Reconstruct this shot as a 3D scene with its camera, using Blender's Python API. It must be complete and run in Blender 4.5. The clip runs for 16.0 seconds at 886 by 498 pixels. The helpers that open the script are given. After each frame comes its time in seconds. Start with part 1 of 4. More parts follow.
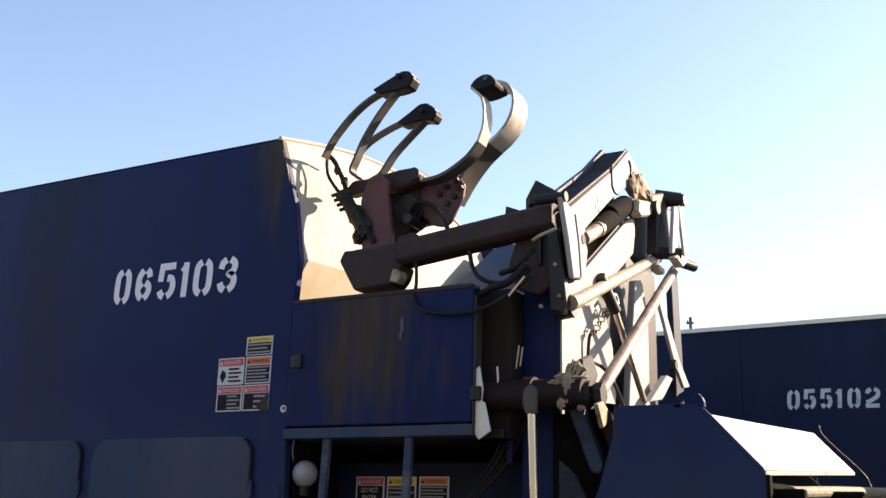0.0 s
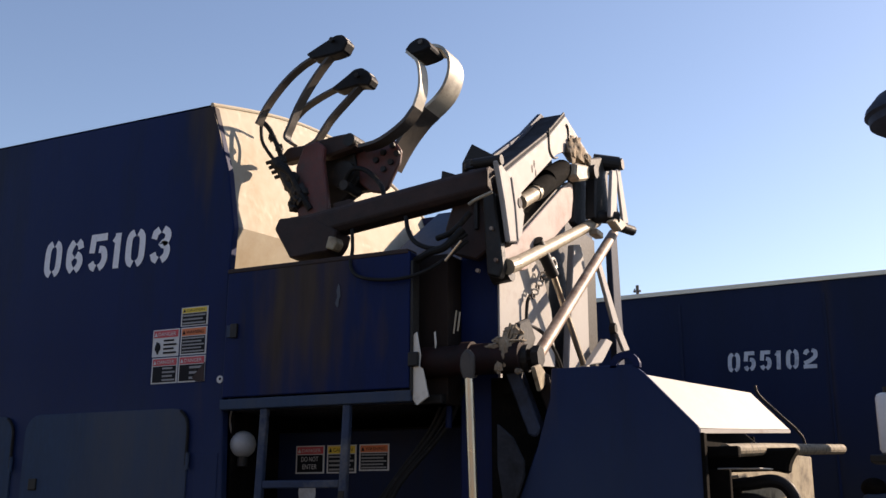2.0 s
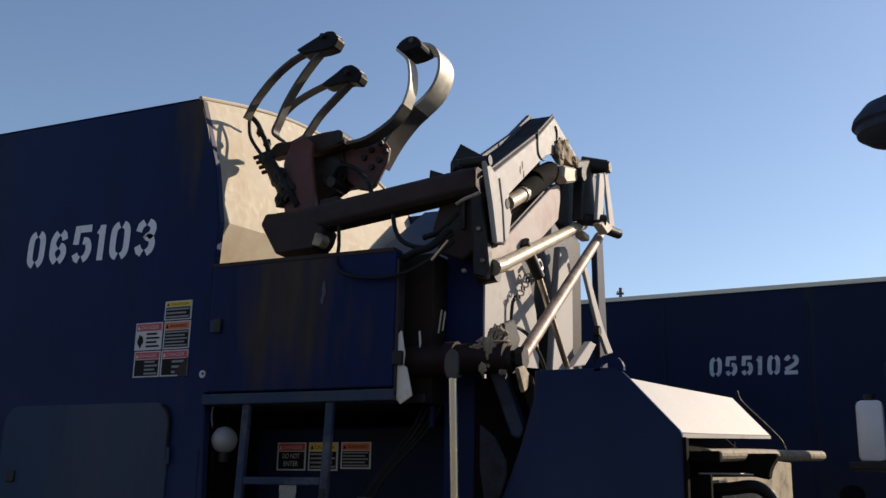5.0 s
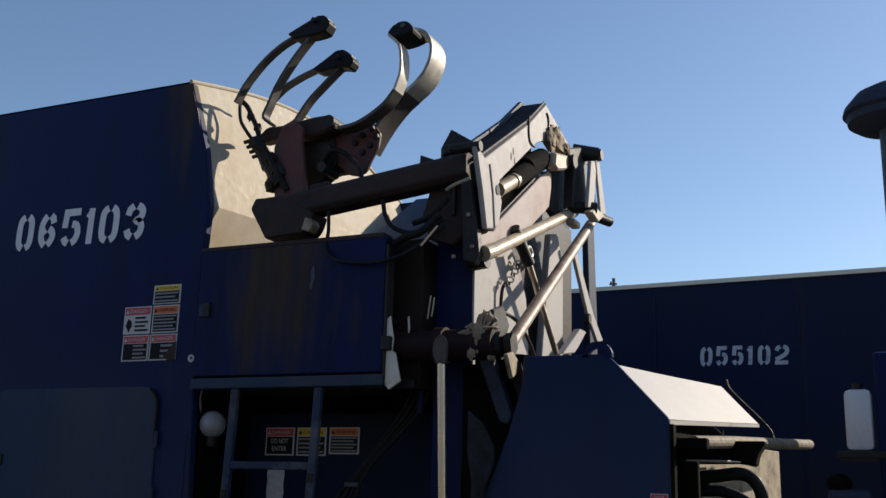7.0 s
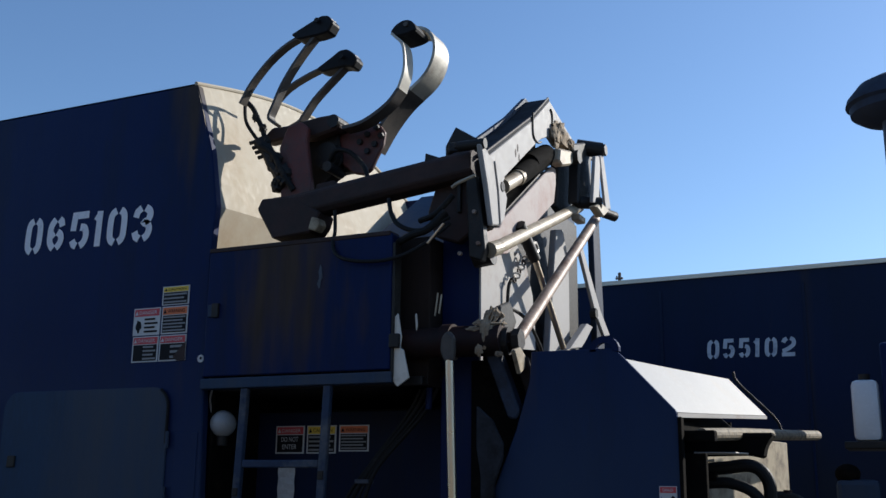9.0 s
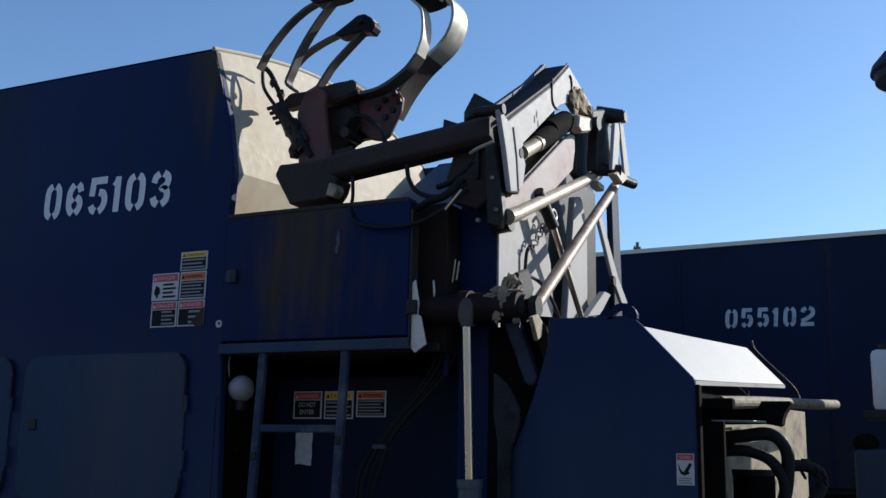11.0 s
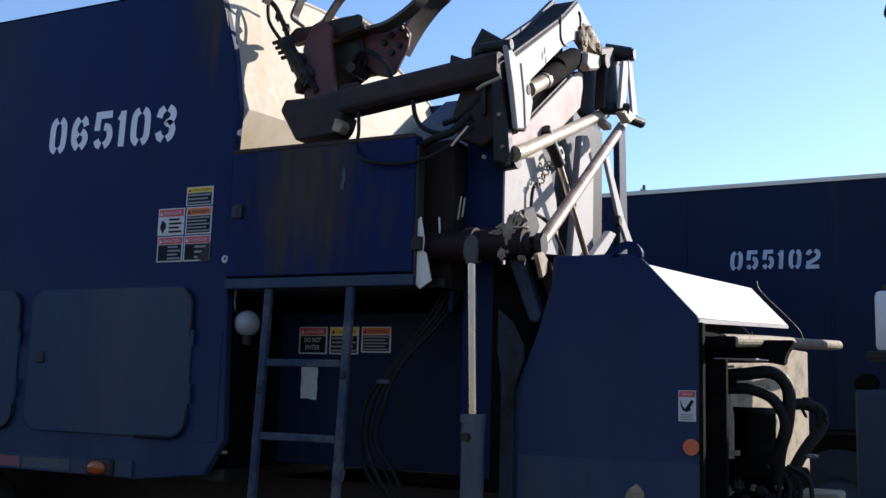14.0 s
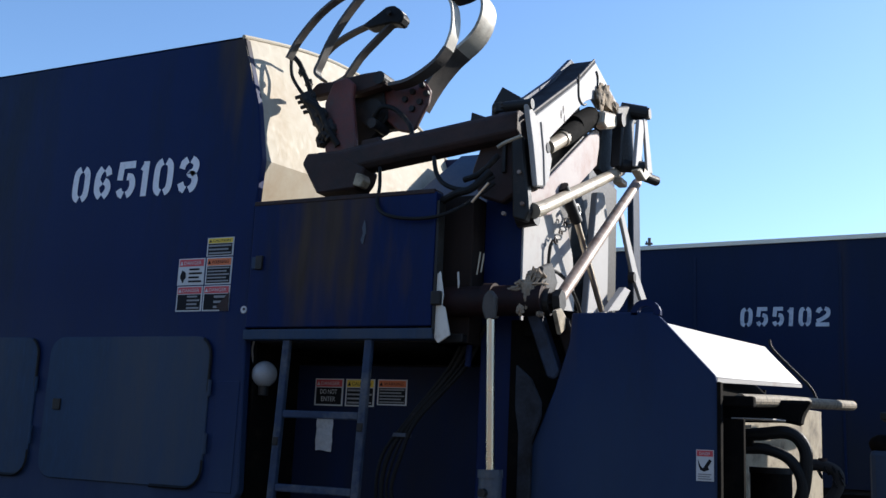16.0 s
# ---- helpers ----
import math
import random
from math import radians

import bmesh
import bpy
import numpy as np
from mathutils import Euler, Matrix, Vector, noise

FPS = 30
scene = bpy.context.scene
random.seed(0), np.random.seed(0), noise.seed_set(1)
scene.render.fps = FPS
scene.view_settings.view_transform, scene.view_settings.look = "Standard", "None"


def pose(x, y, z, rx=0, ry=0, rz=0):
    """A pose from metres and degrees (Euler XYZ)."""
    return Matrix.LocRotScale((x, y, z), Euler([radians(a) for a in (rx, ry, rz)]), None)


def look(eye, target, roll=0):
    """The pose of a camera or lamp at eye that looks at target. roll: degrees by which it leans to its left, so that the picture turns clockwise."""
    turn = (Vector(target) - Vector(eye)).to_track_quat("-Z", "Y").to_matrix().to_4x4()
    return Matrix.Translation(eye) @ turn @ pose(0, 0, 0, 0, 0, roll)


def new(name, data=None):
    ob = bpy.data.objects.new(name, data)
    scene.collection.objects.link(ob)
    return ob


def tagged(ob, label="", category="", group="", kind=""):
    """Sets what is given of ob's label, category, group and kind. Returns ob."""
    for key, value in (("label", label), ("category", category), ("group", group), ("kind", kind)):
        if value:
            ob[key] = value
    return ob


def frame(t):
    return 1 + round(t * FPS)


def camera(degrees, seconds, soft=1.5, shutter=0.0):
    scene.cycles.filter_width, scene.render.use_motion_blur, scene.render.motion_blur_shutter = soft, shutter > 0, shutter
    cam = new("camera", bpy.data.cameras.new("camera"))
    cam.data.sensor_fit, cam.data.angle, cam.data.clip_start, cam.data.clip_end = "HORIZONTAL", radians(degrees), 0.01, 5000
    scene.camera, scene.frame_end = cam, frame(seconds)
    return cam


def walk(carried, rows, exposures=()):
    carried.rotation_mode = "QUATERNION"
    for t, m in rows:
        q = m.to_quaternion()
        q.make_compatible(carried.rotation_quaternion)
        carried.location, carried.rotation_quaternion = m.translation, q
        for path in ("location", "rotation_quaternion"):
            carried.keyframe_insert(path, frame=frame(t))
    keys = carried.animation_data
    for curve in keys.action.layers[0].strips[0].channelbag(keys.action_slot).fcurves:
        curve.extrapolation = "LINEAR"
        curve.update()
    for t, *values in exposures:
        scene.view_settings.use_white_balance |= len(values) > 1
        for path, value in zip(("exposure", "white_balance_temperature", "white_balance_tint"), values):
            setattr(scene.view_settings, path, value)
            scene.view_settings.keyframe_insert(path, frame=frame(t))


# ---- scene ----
cam = camera(47.2, 16.0)

PATH = [
    (0, (-0.034, 0.396, 1.485), (-0.965, 2.083, 2.023), 1.7),
    (0.5, (-0.034, 0.42, 1.5), (-0.95, 2.106, 2.065), 1.1),
    (1, (-0.031, 0.422, 1.488), (-0.928, 2.123, 2.038), 0.1),
    (1.5, (0.0, 0.459, 1.465), (-0.82, 2.206, 1.99), 0.3),
    (2, (-0.002, 0.47, 1.465), (-0.85, 2.215, 1.952), 0.1),
    (2.5, (0.003, 0.459, 1.459), (-0.874, 2.191, 1.938), 0.3),
    (3, (-0.009, 0.454, 1.466), (-0.899, 2.182, 1.937), 0.7),
    (3.5, (-0.015, 0.459, 1.468), (-0.907, 2.188, 1.932), 1.1),
    (4, (-0.017, 0.461, 1.473), (-0.881, 2.2, 1.951), 1.2),
    (6.5, (-0.002, 0.487, 1.46), (-0.806, 2.255, 1.939), 1.2),
    (7, (0.0, 0.489, 1.457), (-0.811, 2.257, 1.921), 1.5),
    (7.5, (0.001, 0.486, 1.458), (-0.803, 2.26, 1.914), 1.8),
    (8, (0.003, 0.481, 1.457), (-0.804, 2.255, 1.909), 1.6),
    (8.5, (0.007, 0.47, 1.459), (-0.805, 2.239, 1.92), 1.4),
    (9, (0.007, 0.463, 1.452), (-0.814, 2.228, 1.91), 0.7),
    (9.5, (0.002, 0.467, 1.444), (-0.836, 2.229, 1.883), 0.5),
    (10, (-0.006, 0.478, 1.444), (-0.852, 2.243, 1.85), 0.6),
    (12.5, (0.006, 0.472, 1.445), (-0.858, 2.233, 1.838), 1.6),
    (13, (0.005, 0.46, 1.437), (-0.877, 2.211, 1.834), 0.9),
    (13.5, (0.002, 0.489, 1.428), (-0.857, 2.271, 1.721), 0.7),
    (14, (-0.003, 0.483, 1.423), (-0.876, 2.26, 1.707), 1.7),
    (14.5, (0.003, 0.489, 1.434), (-0.877, 2.263, 1.712), 0.5),
    (15, (0.005, 0.505, 1.446), (-0.869, 2.278, 1.753), 1.1),
    (15.5, (-0.002, 0.469, 1.452), (-0.871, 2.228, 1.844), 1.3),
    (16, (-0.043, 0.408, 1.439), (-0.92, 2.166, 1.818), 2.7),
]
EXPOSURES = [(0, 1.74, 7800, 18), (0.5, 1.48, 7800, 20), (1, 1.36, 7800, 20), (1.5, 1.18, 7600, 20), (3.0, 0.74, 7400, 19), (3.5, 0.70, 7200, 18), (6.5, 0.46, 6800, 12), (7.5, 0.46, 6300, 11), (10, 0.54, 5700, 8), (12.5, 0.70, 5700, 9), (14.5, 1.17, 6000, 15), (16, 1.04, 5800, 10)]
walk(cam, [(t, look(eye, target, roll)) for t, eye, target, roll in PATH], EXPOSURES)

# ---- light ----
SUN_AZ, SUN_EL = radians(53), radians(27)
sun_dir = Vector((math.cos(SUN_EL) * math.cos(SUN_AZ), math.cos(SUN_EL) * math.sin(SUN_AZ), math.sin(SUN_EL)))
world = bpy.data.worlds.new("sky")
world.use_nodes = True
scene.world = world
wn = world.node_tree.nodes
sky = wn.new("ShaderNodeTexSky")
sky.sky_type = "NISHITA"
sky.sun_disc = False
sky.sun_elevation = SUN_EL
sky.sun_rotation = radians(90) - SUN_AZ
sky.air_density, sky.dust_density, sky.ozone_density = 1.0, 0.4, 3.2
wn["Background"].inputs["Strength"].default_value = 0.10
world.node_tree.links.new(sky.outputs[0], wn["Background"].inputs["Color"])
sun = new("sun", bpy.data.lights.new("sun", "SUN"))
sun.data.energy, sun.data.angle, sun.data.color = 4.3, radians(0.6), (1.0, 0.89, 0.74)
sun.matrix_world = look(sun_dir * 50, (0, 0, 0))


# ---- materials ----
def mat(name, base, rough=0.6, metal=0.0, vary=0.25, scale=6.0, bump=0.15, dirt=None, dirt_amount=0.0, streak=False, fine=60.0, spec=0.5):
    """A surface with two scales of variation, a fine relief and, where given, dirt or rust patches."""
    m = bpy.data.materials.new(name)
    m.use_nodes = True
    nt = m.node_tree
    n, l = nt.nodes, nt.links
    b = n["Principled BSDF"]
    b.inputs["Metallic"].default_value = metal
    b.inputs["Specular IOR Level"].default_value = spec
    tc = n.new("ShaderNodeTexCoord")
    mp = n.new("ShaderNodeMapping")
    mp.inputs["Scale"].default_value = (1, 1, 0.18) if streak else (1, 1, 1)
    l.new(tc.outputs["Object"], mp.inputs[0])

    def cloud(s, detail, ramp, rough_=0.6):
        t = n.new("ShaderNodeTexNoise")
        t.inputs["Scale"].default_value, t.inputs["Detail"].default_value, t.inputs["Roughness"].default_value = s, detail, rough_
        l.new(mp.outputs[0], t.inputs["Vector"])
        r = n.new("ShaderNodeMapRange")
        r.inputs["From Min"].default_value, r.inputs["From Max"].default_value = ramp
        l.new(t.outputs["Fac"], r.inputs["Value"])
        return r.outputs["Result"]

    def mix(fac, a, bb):
        x = n.new("ShaderNodeMix")
        x.data_type = "RGBA"
        l.new(fac, x.inputs[0])
        for v, k in ((a, 6), (bb, 7)):
            if isinstance(v, tuple):
                x.inputs[k].default_value = (*v, 1)
            else:
                l.new(v, x.inputs[k])
        return x.outputs[2]

    lo = tuple(c * (1 - vary) for c in base)
    hi = tuple(min(1, c * (1 + vary)) for c in base)
    col = mix(cloud(scale, 5, (0.3, 0.7)), lo, hi)
    grain = cloud(fine, 3, (0.25, 0.75))
    col = mix(grain, col, mix(grain, tuple(c * 0.85 for c in base), hi))
    if dirt:
        col = mix(cloud(scale * 0.7, 8, (0.62 - dirt_amount, 0.78 - dirt_amount * 0.6), 0.7), col, dirt)
    l.new(col, b.inputs["Base Color"])
    rr = n.new("ShaderNodeMapRange")
    rr.inputs["To Min"].default_value, rr.inputs["To Max"].default_value = max(0.05, rough - 0.12), min(1, rough + 0.12)
    l.new(grain, rr.inputs["Value"])
    l.new(rr.outputs[0], b.inputs["Roughness"])
    bp = n.new("ShaderNodeBump")
    bp.inputs["Strength"].default_value, bp.inputs["Distance"].default_value = bump, 0.004
    l.new(cloud(fine * 0.5, 4, (0, 1)), bp.inputs["Height"])
    l.new(bp.outputs[0], b.inputs["Normal"])
    return m


BLUE = mat("blue_paint", (0.0028, 0.0115, 0.062), 0.5, spec=0.12, vary=0.22, scale=1.6, bump=0.06, dirt=(0.0045, 0.010, 0.034), dirt_amount=0.12, streak=True)
BLUE_LOW = mat("dusty_blue_paint", (0.025, 0.047, 0.088), 0.65, spec=0.15, vary=0.3, scale=2.2, bump=0.08, dirt=(0.058, 0.066, 0.083), dirt_amount=0.17, streak=True)
SCUFFED = mat("scuffed_ladder_paint", (0.024, 0.038, 0.072), 0.6, spec=0.2, vary=0.3, scale=7, bump=0.25, dirt=(0.12, 0.122, 0.125), dirt_amount=0.16)
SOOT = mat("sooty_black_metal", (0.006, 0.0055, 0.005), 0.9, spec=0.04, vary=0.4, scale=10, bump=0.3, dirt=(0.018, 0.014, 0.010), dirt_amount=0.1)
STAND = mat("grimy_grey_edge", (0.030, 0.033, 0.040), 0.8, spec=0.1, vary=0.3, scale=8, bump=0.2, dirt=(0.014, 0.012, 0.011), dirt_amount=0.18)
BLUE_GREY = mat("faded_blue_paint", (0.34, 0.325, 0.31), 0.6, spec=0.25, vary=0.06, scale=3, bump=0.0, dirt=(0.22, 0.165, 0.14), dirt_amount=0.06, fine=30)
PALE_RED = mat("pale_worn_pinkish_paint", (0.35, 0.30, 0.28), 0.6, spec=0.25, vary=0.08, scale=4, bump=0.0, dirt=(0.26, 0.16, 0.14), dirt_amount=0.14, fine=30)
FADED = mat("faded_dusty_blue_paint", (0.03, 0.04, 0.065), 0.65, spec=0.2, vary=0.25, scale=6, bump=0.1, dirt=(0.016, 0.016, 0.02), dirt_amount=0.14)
BARE = mat("bare_pale_steel", (0.62, 0.58, 0.50), 0.5, 0.2, vary=0.1, scale=9, bump=0.1, dirt=(0.35, 0.28, 0.2), dirt_amount=0.1)
GRIMY = mat("grimy_blue_paint", (0.006, 0.013, 0.042), 0.6, spec=0.12, vary=0.3, scale=2.5, bump=0.08, dirt=(0.014, 0.016, 0.026), dirt_amount=0.16, streak=True)
BLUE_FAR = mat("far_blue_paint", (0.006, 0.012, 0.040), 0.55, spec=0.15, vary=0.2, scale=0.8, bump=0.04, dirt=(0.009, 0.013, 0.030), dirt_amount=0.15, streak=True)
CREAM = mat("worn_cream_paint", (0.42, 0.372, 0.285), 0.7, spec=0.3, vary=0.07, scale=1.8, bump=0.0, dirt=(0.34, 0.265, 0.175), dirt_amount=0.13, fine=25)
WHITE = mat("white_sheet", (0.30, 0.292, 0.275), 0.55, vary=0.07, scale=3, bump=0.05, dirt=(0.31, 0.28, 0.235), dirt_amount=0.1)
RED = mat("red_oxide_paint", (0.095, 0.023, 0.018), 0.6, vary=0.35, scale=9, bump=0.3, dirt=(0.045, 0.028, 0.024), dirt_amount=0.2)
RUST = mat("rusty_brown_steel", (0.036, 0.020, 0.017), 0.7, spec=0.3, vary=0.4, scale=11, bump=0.5, dirt=(0.02, 0.016, 0.015), dirt_amount=0.2)
UMBER = mat("dark_brown_rust", (0.020, 0.013, 0.010), 0.8, vary=0.4, scale=7, bump=0.4, dirt=(0.012, 0.010, 0.010), dirt_amount=0.15, streak=True, spec=0.2)
DARK = mat("dark_greasy_steel", (0.013, 0.012, 0.011), 0.55, spec=0.3, vary=0.4, scale=12, bump=0.4, dirt=(0.05, 0.036, 0.025), dirt_amount=0.06)
STEEL = mat("worn_grey_steel", (0.33, 0.31, 0.28), 0.42, 0.55, vary=0.25, scale=8, bump=0.2, dirt=(0.10, 0.075, 0.05), dirt_amount=0.14)
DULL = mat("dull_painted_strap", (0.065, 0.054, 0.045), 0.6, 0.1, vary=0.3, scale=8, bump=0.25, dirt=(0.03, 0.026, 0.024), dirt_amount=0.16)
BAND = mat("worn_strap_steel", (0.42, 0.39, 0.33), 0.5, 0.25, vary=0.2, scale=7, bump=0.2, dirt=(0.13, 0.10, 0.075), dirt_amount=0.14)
TUBE = mat("painted_grey_tube", (0.36, 0.31, 0.225), 0.5, 0.1, vary=0.18, scale=9, bump=0.15, dirt=(0.20, 0.145, 0.09), dirt_amount=0.17)
TUBE_RUSTY = mat("rusty_painted_tube", (0.30, 0.235, 0.185), 0.55, 0.1, vary=0.2, scale=9, bump=0.2, dirt=(0.14, 0.075, 0.045), dirt_amount=0.2)
CHROME = mat("chrome_rod", (0.62, 0.52, 0.39), 0.32, 1.0, vary=0.05, scale=4, bump=0.0, fine=6)
GREY = mat("grey_blue_paint", (0.055, 0.065, 0.085), 0.5, spec=0.3, vary=0.25, scale=6, bump=0.15, dirt=(0.13, 0.13, 0.125), dirt_amount=0.14)
RUBBER = mat("black_rubber", (0.007, 0.007, 0.008), 0.6, spec=0.2, vary=0.3, scale=20, bump=0.2)
HOSE = mat("dusty_black_hose", (0.009, 0.009, 0.009), 0.6, spec=0.2, vary=0.4, scale=15, bump=0.2, dirt=(0.05, 0.042, 0.034), dirt_amount=0.05)
MUD = mat("caked_dry_mud", (0.26, 0.20, 0.135), 0.95, vary=0.35, scale=22, bump=1.0, dirt=(0.04, 0.03, 0.022), dirt_amount=0.14)
TAN = mat("dusty_tan_metal", (0.33, 0.275, 0.185), 0.75, vary=0.22, scale=12, bump=0.3, dirt=(0.10, 0.07, 0.04), dirt_amount=0.15)
RIM = mat("chipped_tan_rim", (0.22, 0.18, 0.12), 0.8, vary=0.3, scale=46, bump=0.8, dirt=(0.03, 0.023, 0.017), dirt_amount=0.16)
PIVOT = mat("greasy_red_brown_tube", (0.024, 0.010, 0.009), 0.65, spec=0.15, vary=0.4, scale=9, bump=0.3, dirt=(0.013, 0.010, 0.010), dirt_amount=0.2)
WHITE_PAINT = mat("stencil_white_paint", (0.72, 0.72, 0.74), 0.6, vary=0.1, scale=25, bump=0.1, dirt=(0.35, 0.37, 0.42), dirt_amount=0.05)
GREY_PAINT = mat("faded_stencil_paint", (0.50, 0.50, 0.53), 0.6, vary=0.12, scale=12, bump=0.1, dirt=(0.15, 0.17, 0.25), dirt_amount=0.1)
D_WHITE = mat("decal_white", (0.52, 0.52, 0.51), 0.5, vary=0.08, scale=20, bump=0.03)
D_RED = mat("decal_red", (0.50, 0.05, 0.06), 0.5, vary=0.1, scale=20, bump=0.03)
D_YELLOW = mat("decal_yellow", (0.72, 0.50, 0.04), 0.5, vary=0.1, scale=20, bump=0.03)
D_ORANGE = mat("decal_orange", (0.62, 0.15, 0.04), 0.5, vary=0.1, scale=20, bump=0.03)
D_GREY = mat("faded_small_print", (0.22, 0.22, 0.22), 0.5, vary=0.15, scale=40, bump=0.03)
D_BLACK = mat("decal_black", (0.011, 0.011, 0.013), 0.6, spec=0.12, vary=0.1, scale=20, bump=0.03)
PAPER = mat("weathered_paper", (0.55, 0.56, 0.56), 0.9, vary=0.12, scale=30, bump=0.1)
ASPHALT = mat("yard_asphalt", (0.055, 0.052, 0.048), 0.9, vary=0.3, scale=0.7, bump=0.5, fine=40, dirt=(0.09, 0.08, 0.065), dirt_amount=0.12)
TANK = mat("milky_plastic", (0.62, 0.65, 0.68), 0.4, vary=0.06, scale=8, bump=0.03)
AMBER = mat("amber_lens", (0.34, 0.075, 0.012), 0.2, vary=0.1, scale=30, bump=0.05)
ORANGE = mat("orange_reflector", (0.55, 0.12, 0.04), 0.4, vary=0.15, scale=30, bump=0.05)
GLOBE = mat("frosted_bulb", (0.30, 0.31, 0.32), 0.35, vary=0.06, scale=20, bump=0.02)
TYRE = mat("dusty_tyre", (0.032, 0.030, 0.029), 0.9, spec=0.2, vary=0.3, scale=9, bump=0.3)
TRIM = mat("pale_roof_trim", (0.80, 0.68, 0.52), 0.6, vary=0.08, scale=3, bump=0.05)
CONCRETE = mat("yard_concrete", (0.16, 0.155, 0.145), 0.9, vary=0.2, scale=0.6, bump=0.4)
WOOD = mat("pole_wood", (0.12, 0.09, 0.07), 0.9, vary=0.3, scale=3, bump=0.3)


# rust runs: brown streaks over blue paint, round one place of the sheet
def stained(name, cx, half, z0, z1, amount, base=(0.0030, 0.0120, 0.064), dust=False, dust_z=(2.25, 1.1), dust_tone=(0.034, 0.056, 0.098)):
    m = mat(name, base, 0.5, spec=0.12, vary=0.2, scale=2.0, bump=0.1, dirt=(0.006, 0.011, 0.030), dirt_amount=0.12, streak=True)
    nt = m.node_tree
    n, l = nt.nodes, nt.links
    b = n["Principled BSDF"]
    old = b.inputs["Base Color"].links[0].from_socket
    tc = n.new("ShaderNodeTexCoord")
    sx = n.new("ShaderNodeSeparateXYZ")
    l.new(tc.outputs["Object"], sx.inputs[0])

    def noise_at(scale, stretch):
        mp = n.new("ShaderNodeMapping")
        mp.inputs["Scale"].default_value = (1, 1, stretch)
        l.new(tc.outputs["Object"], mp.inputs[0])
        t = n.new("ShaderNodeTexNoise")
        t.inputs["Scale"].default_value, t.inputs["Detail"].default_value = scale, 7
        l.new(mp.outputs[0], t.inputs["Vector"])
        return t.outputs["Fac"]

    def spread(value, lo, hi, a, c):
        r = n.new("ShaderNodeMapRange")
        for k, v in (("From Min", lo), ("From Max", hi), ("To Min", a), ("To Max", c)):
            r.inputs[k].default_value = v
        l.new(value, r.inputs["Value"])
        return r.outputs[0]

    def maths(op, a, c):
        x = n.new("ShaderNodeMath")
        x.operation = op
        for k, v in enumerate((a, c)):
            if isinstance(v, (int, float)):
                x.inputs[k].default_value = v
            else:
                l.new(v, x.inputs[k])
        return x.outputs[0]

    away = maths("ABSOLUTE", maths("SUBTRACT", sx.outputs[0], cx), 0.0)
    near = spread(away, 0.0, half, 0.30, -0.30)
    runs = maths("ADD", noise_at(10.0, 0.12), near)
    blots = maths("MULTIPLY", noise_at(5.0, 0.5), 0.35)
    both = maths("ADD", maths("ADD", runs, blots), spread(sx.outputs[2], z0, z1, -0.45, 0.0))
    fac = spread(both, 0.52, 0.90, 0.0, amount)
    tone = n.new("ShaderNodeMix")
    tone.data_type = "RGBA"
    l.new(noise_at(22.0, 0.15), tone.inputs[0])
    tone.inputs[6].default_value, tone.inputs[7].default_value = (0.018, 0.014, 0.011, 1), (0.075, 0.050, 0.032, 1)
    x = n.new("ShaderNodeMix")
    x.data_type = "RGBA"
    l.new(fac, x.inputs[0])
    l.new(old, x.inputs[6])
    l.new(tone.outputs[2], x.inputs[7])
    out = x.outputs[2]
    if dust:
        y = n.new("ShaderNodeMix")
        y.data_type = "RGBA"
        l.new(maths("MULTIPLY", spread(sx.outputs[2], *dust_z, 0.0, 0.9), spread(noise_at(2.5, 0.4), 0.25, 0.7, 0.35, 1.0)), y.inputs[0])
        l.new(out, y.inputs[6])
        y.inputs[7].default_value = (*dust_tone, 1)
        out = y.outputs[2]
    l.new(out, b.inputs["Base Color"])
    return m


# ---- mesh helpers ----
ORG = {}


def thing(name, at, label, category, group="", kind=""):
    ob = new(name)
    ob.location = at
    ob.empty_display_size = 0.2
    ORG[ob] = Vector(at)
    return tagged(ob, label, category, group, kind)


def part(name, bm, material, parent, label="", smooth=False):
    """Links a bmesh, modelled in world places, as one mesh under a thing or a part."""
    org = ORG[parent]
    bmesh.ops.translate(bm, verts=bm.verts, vec=-org)
    bmesh.ops.recalc_face_normals(bm, faces=bm.faces)
    me = bpy.data.meshes.new(name)
    bm.to_mesh(me)
    bm.free()
    me.materials.append(material)
    if smooth:
        me.shade_smooth()
        me.set_sharp_from_angle(angle=radians(38))
    ob = new(name, me)
    ob.parent = parent
    ORG[ob] = org
    return tagged(ob, label)


def alone(name, bm, material, at, label, category, kind="", smooth=False):
    """Links a bmesh as a top-level thing of one mesh."""
    bmesh.ops.translate(bm, verts=bm.verts, vec=-Vector(at))
    bmesh.ops.recalc_face_normals(bm, faces=bm.faces)
    me = bpy.data.meshes.new(name)
    bm.to_mesh(me)
    bm.free()
    me.materials.append(material)
    if smooth:
        me.shade_smooth()
        me.set_sharp_from_angle(angle=radians(38))
    ob = new(name, me)
    ob.location = at
    ORG[ob] = Vector(at)
    return tagged(ob, label, category, "", kind)


def bevel(bm, w, seg=2):
    if w > 0:
        bmesh.ops.bevel(bm, geom=bm.edges[:], offset=w, segments=seg, affect="EDGES", profile=0.5)


def box(x0, x1, y0, y1, z0, z1, w=0.006, bm=None):
    own = bmesh.new()
    v = [own.verts.new((x, y, z)) for x in (x0, x1) for y in (y0, y1) for z in (z0, z1)]
    for f in ((0, 1, 3, 2), (4, 6, 7, 5), (0, 4, 5, 1), (2, 3, 7, 6), (0, 2, 6, 4), (1, 5, 7, 3)):
        own.faces.new([v[i] for i in f])
    bevel(own, w, 2)
    return join(bm, own)


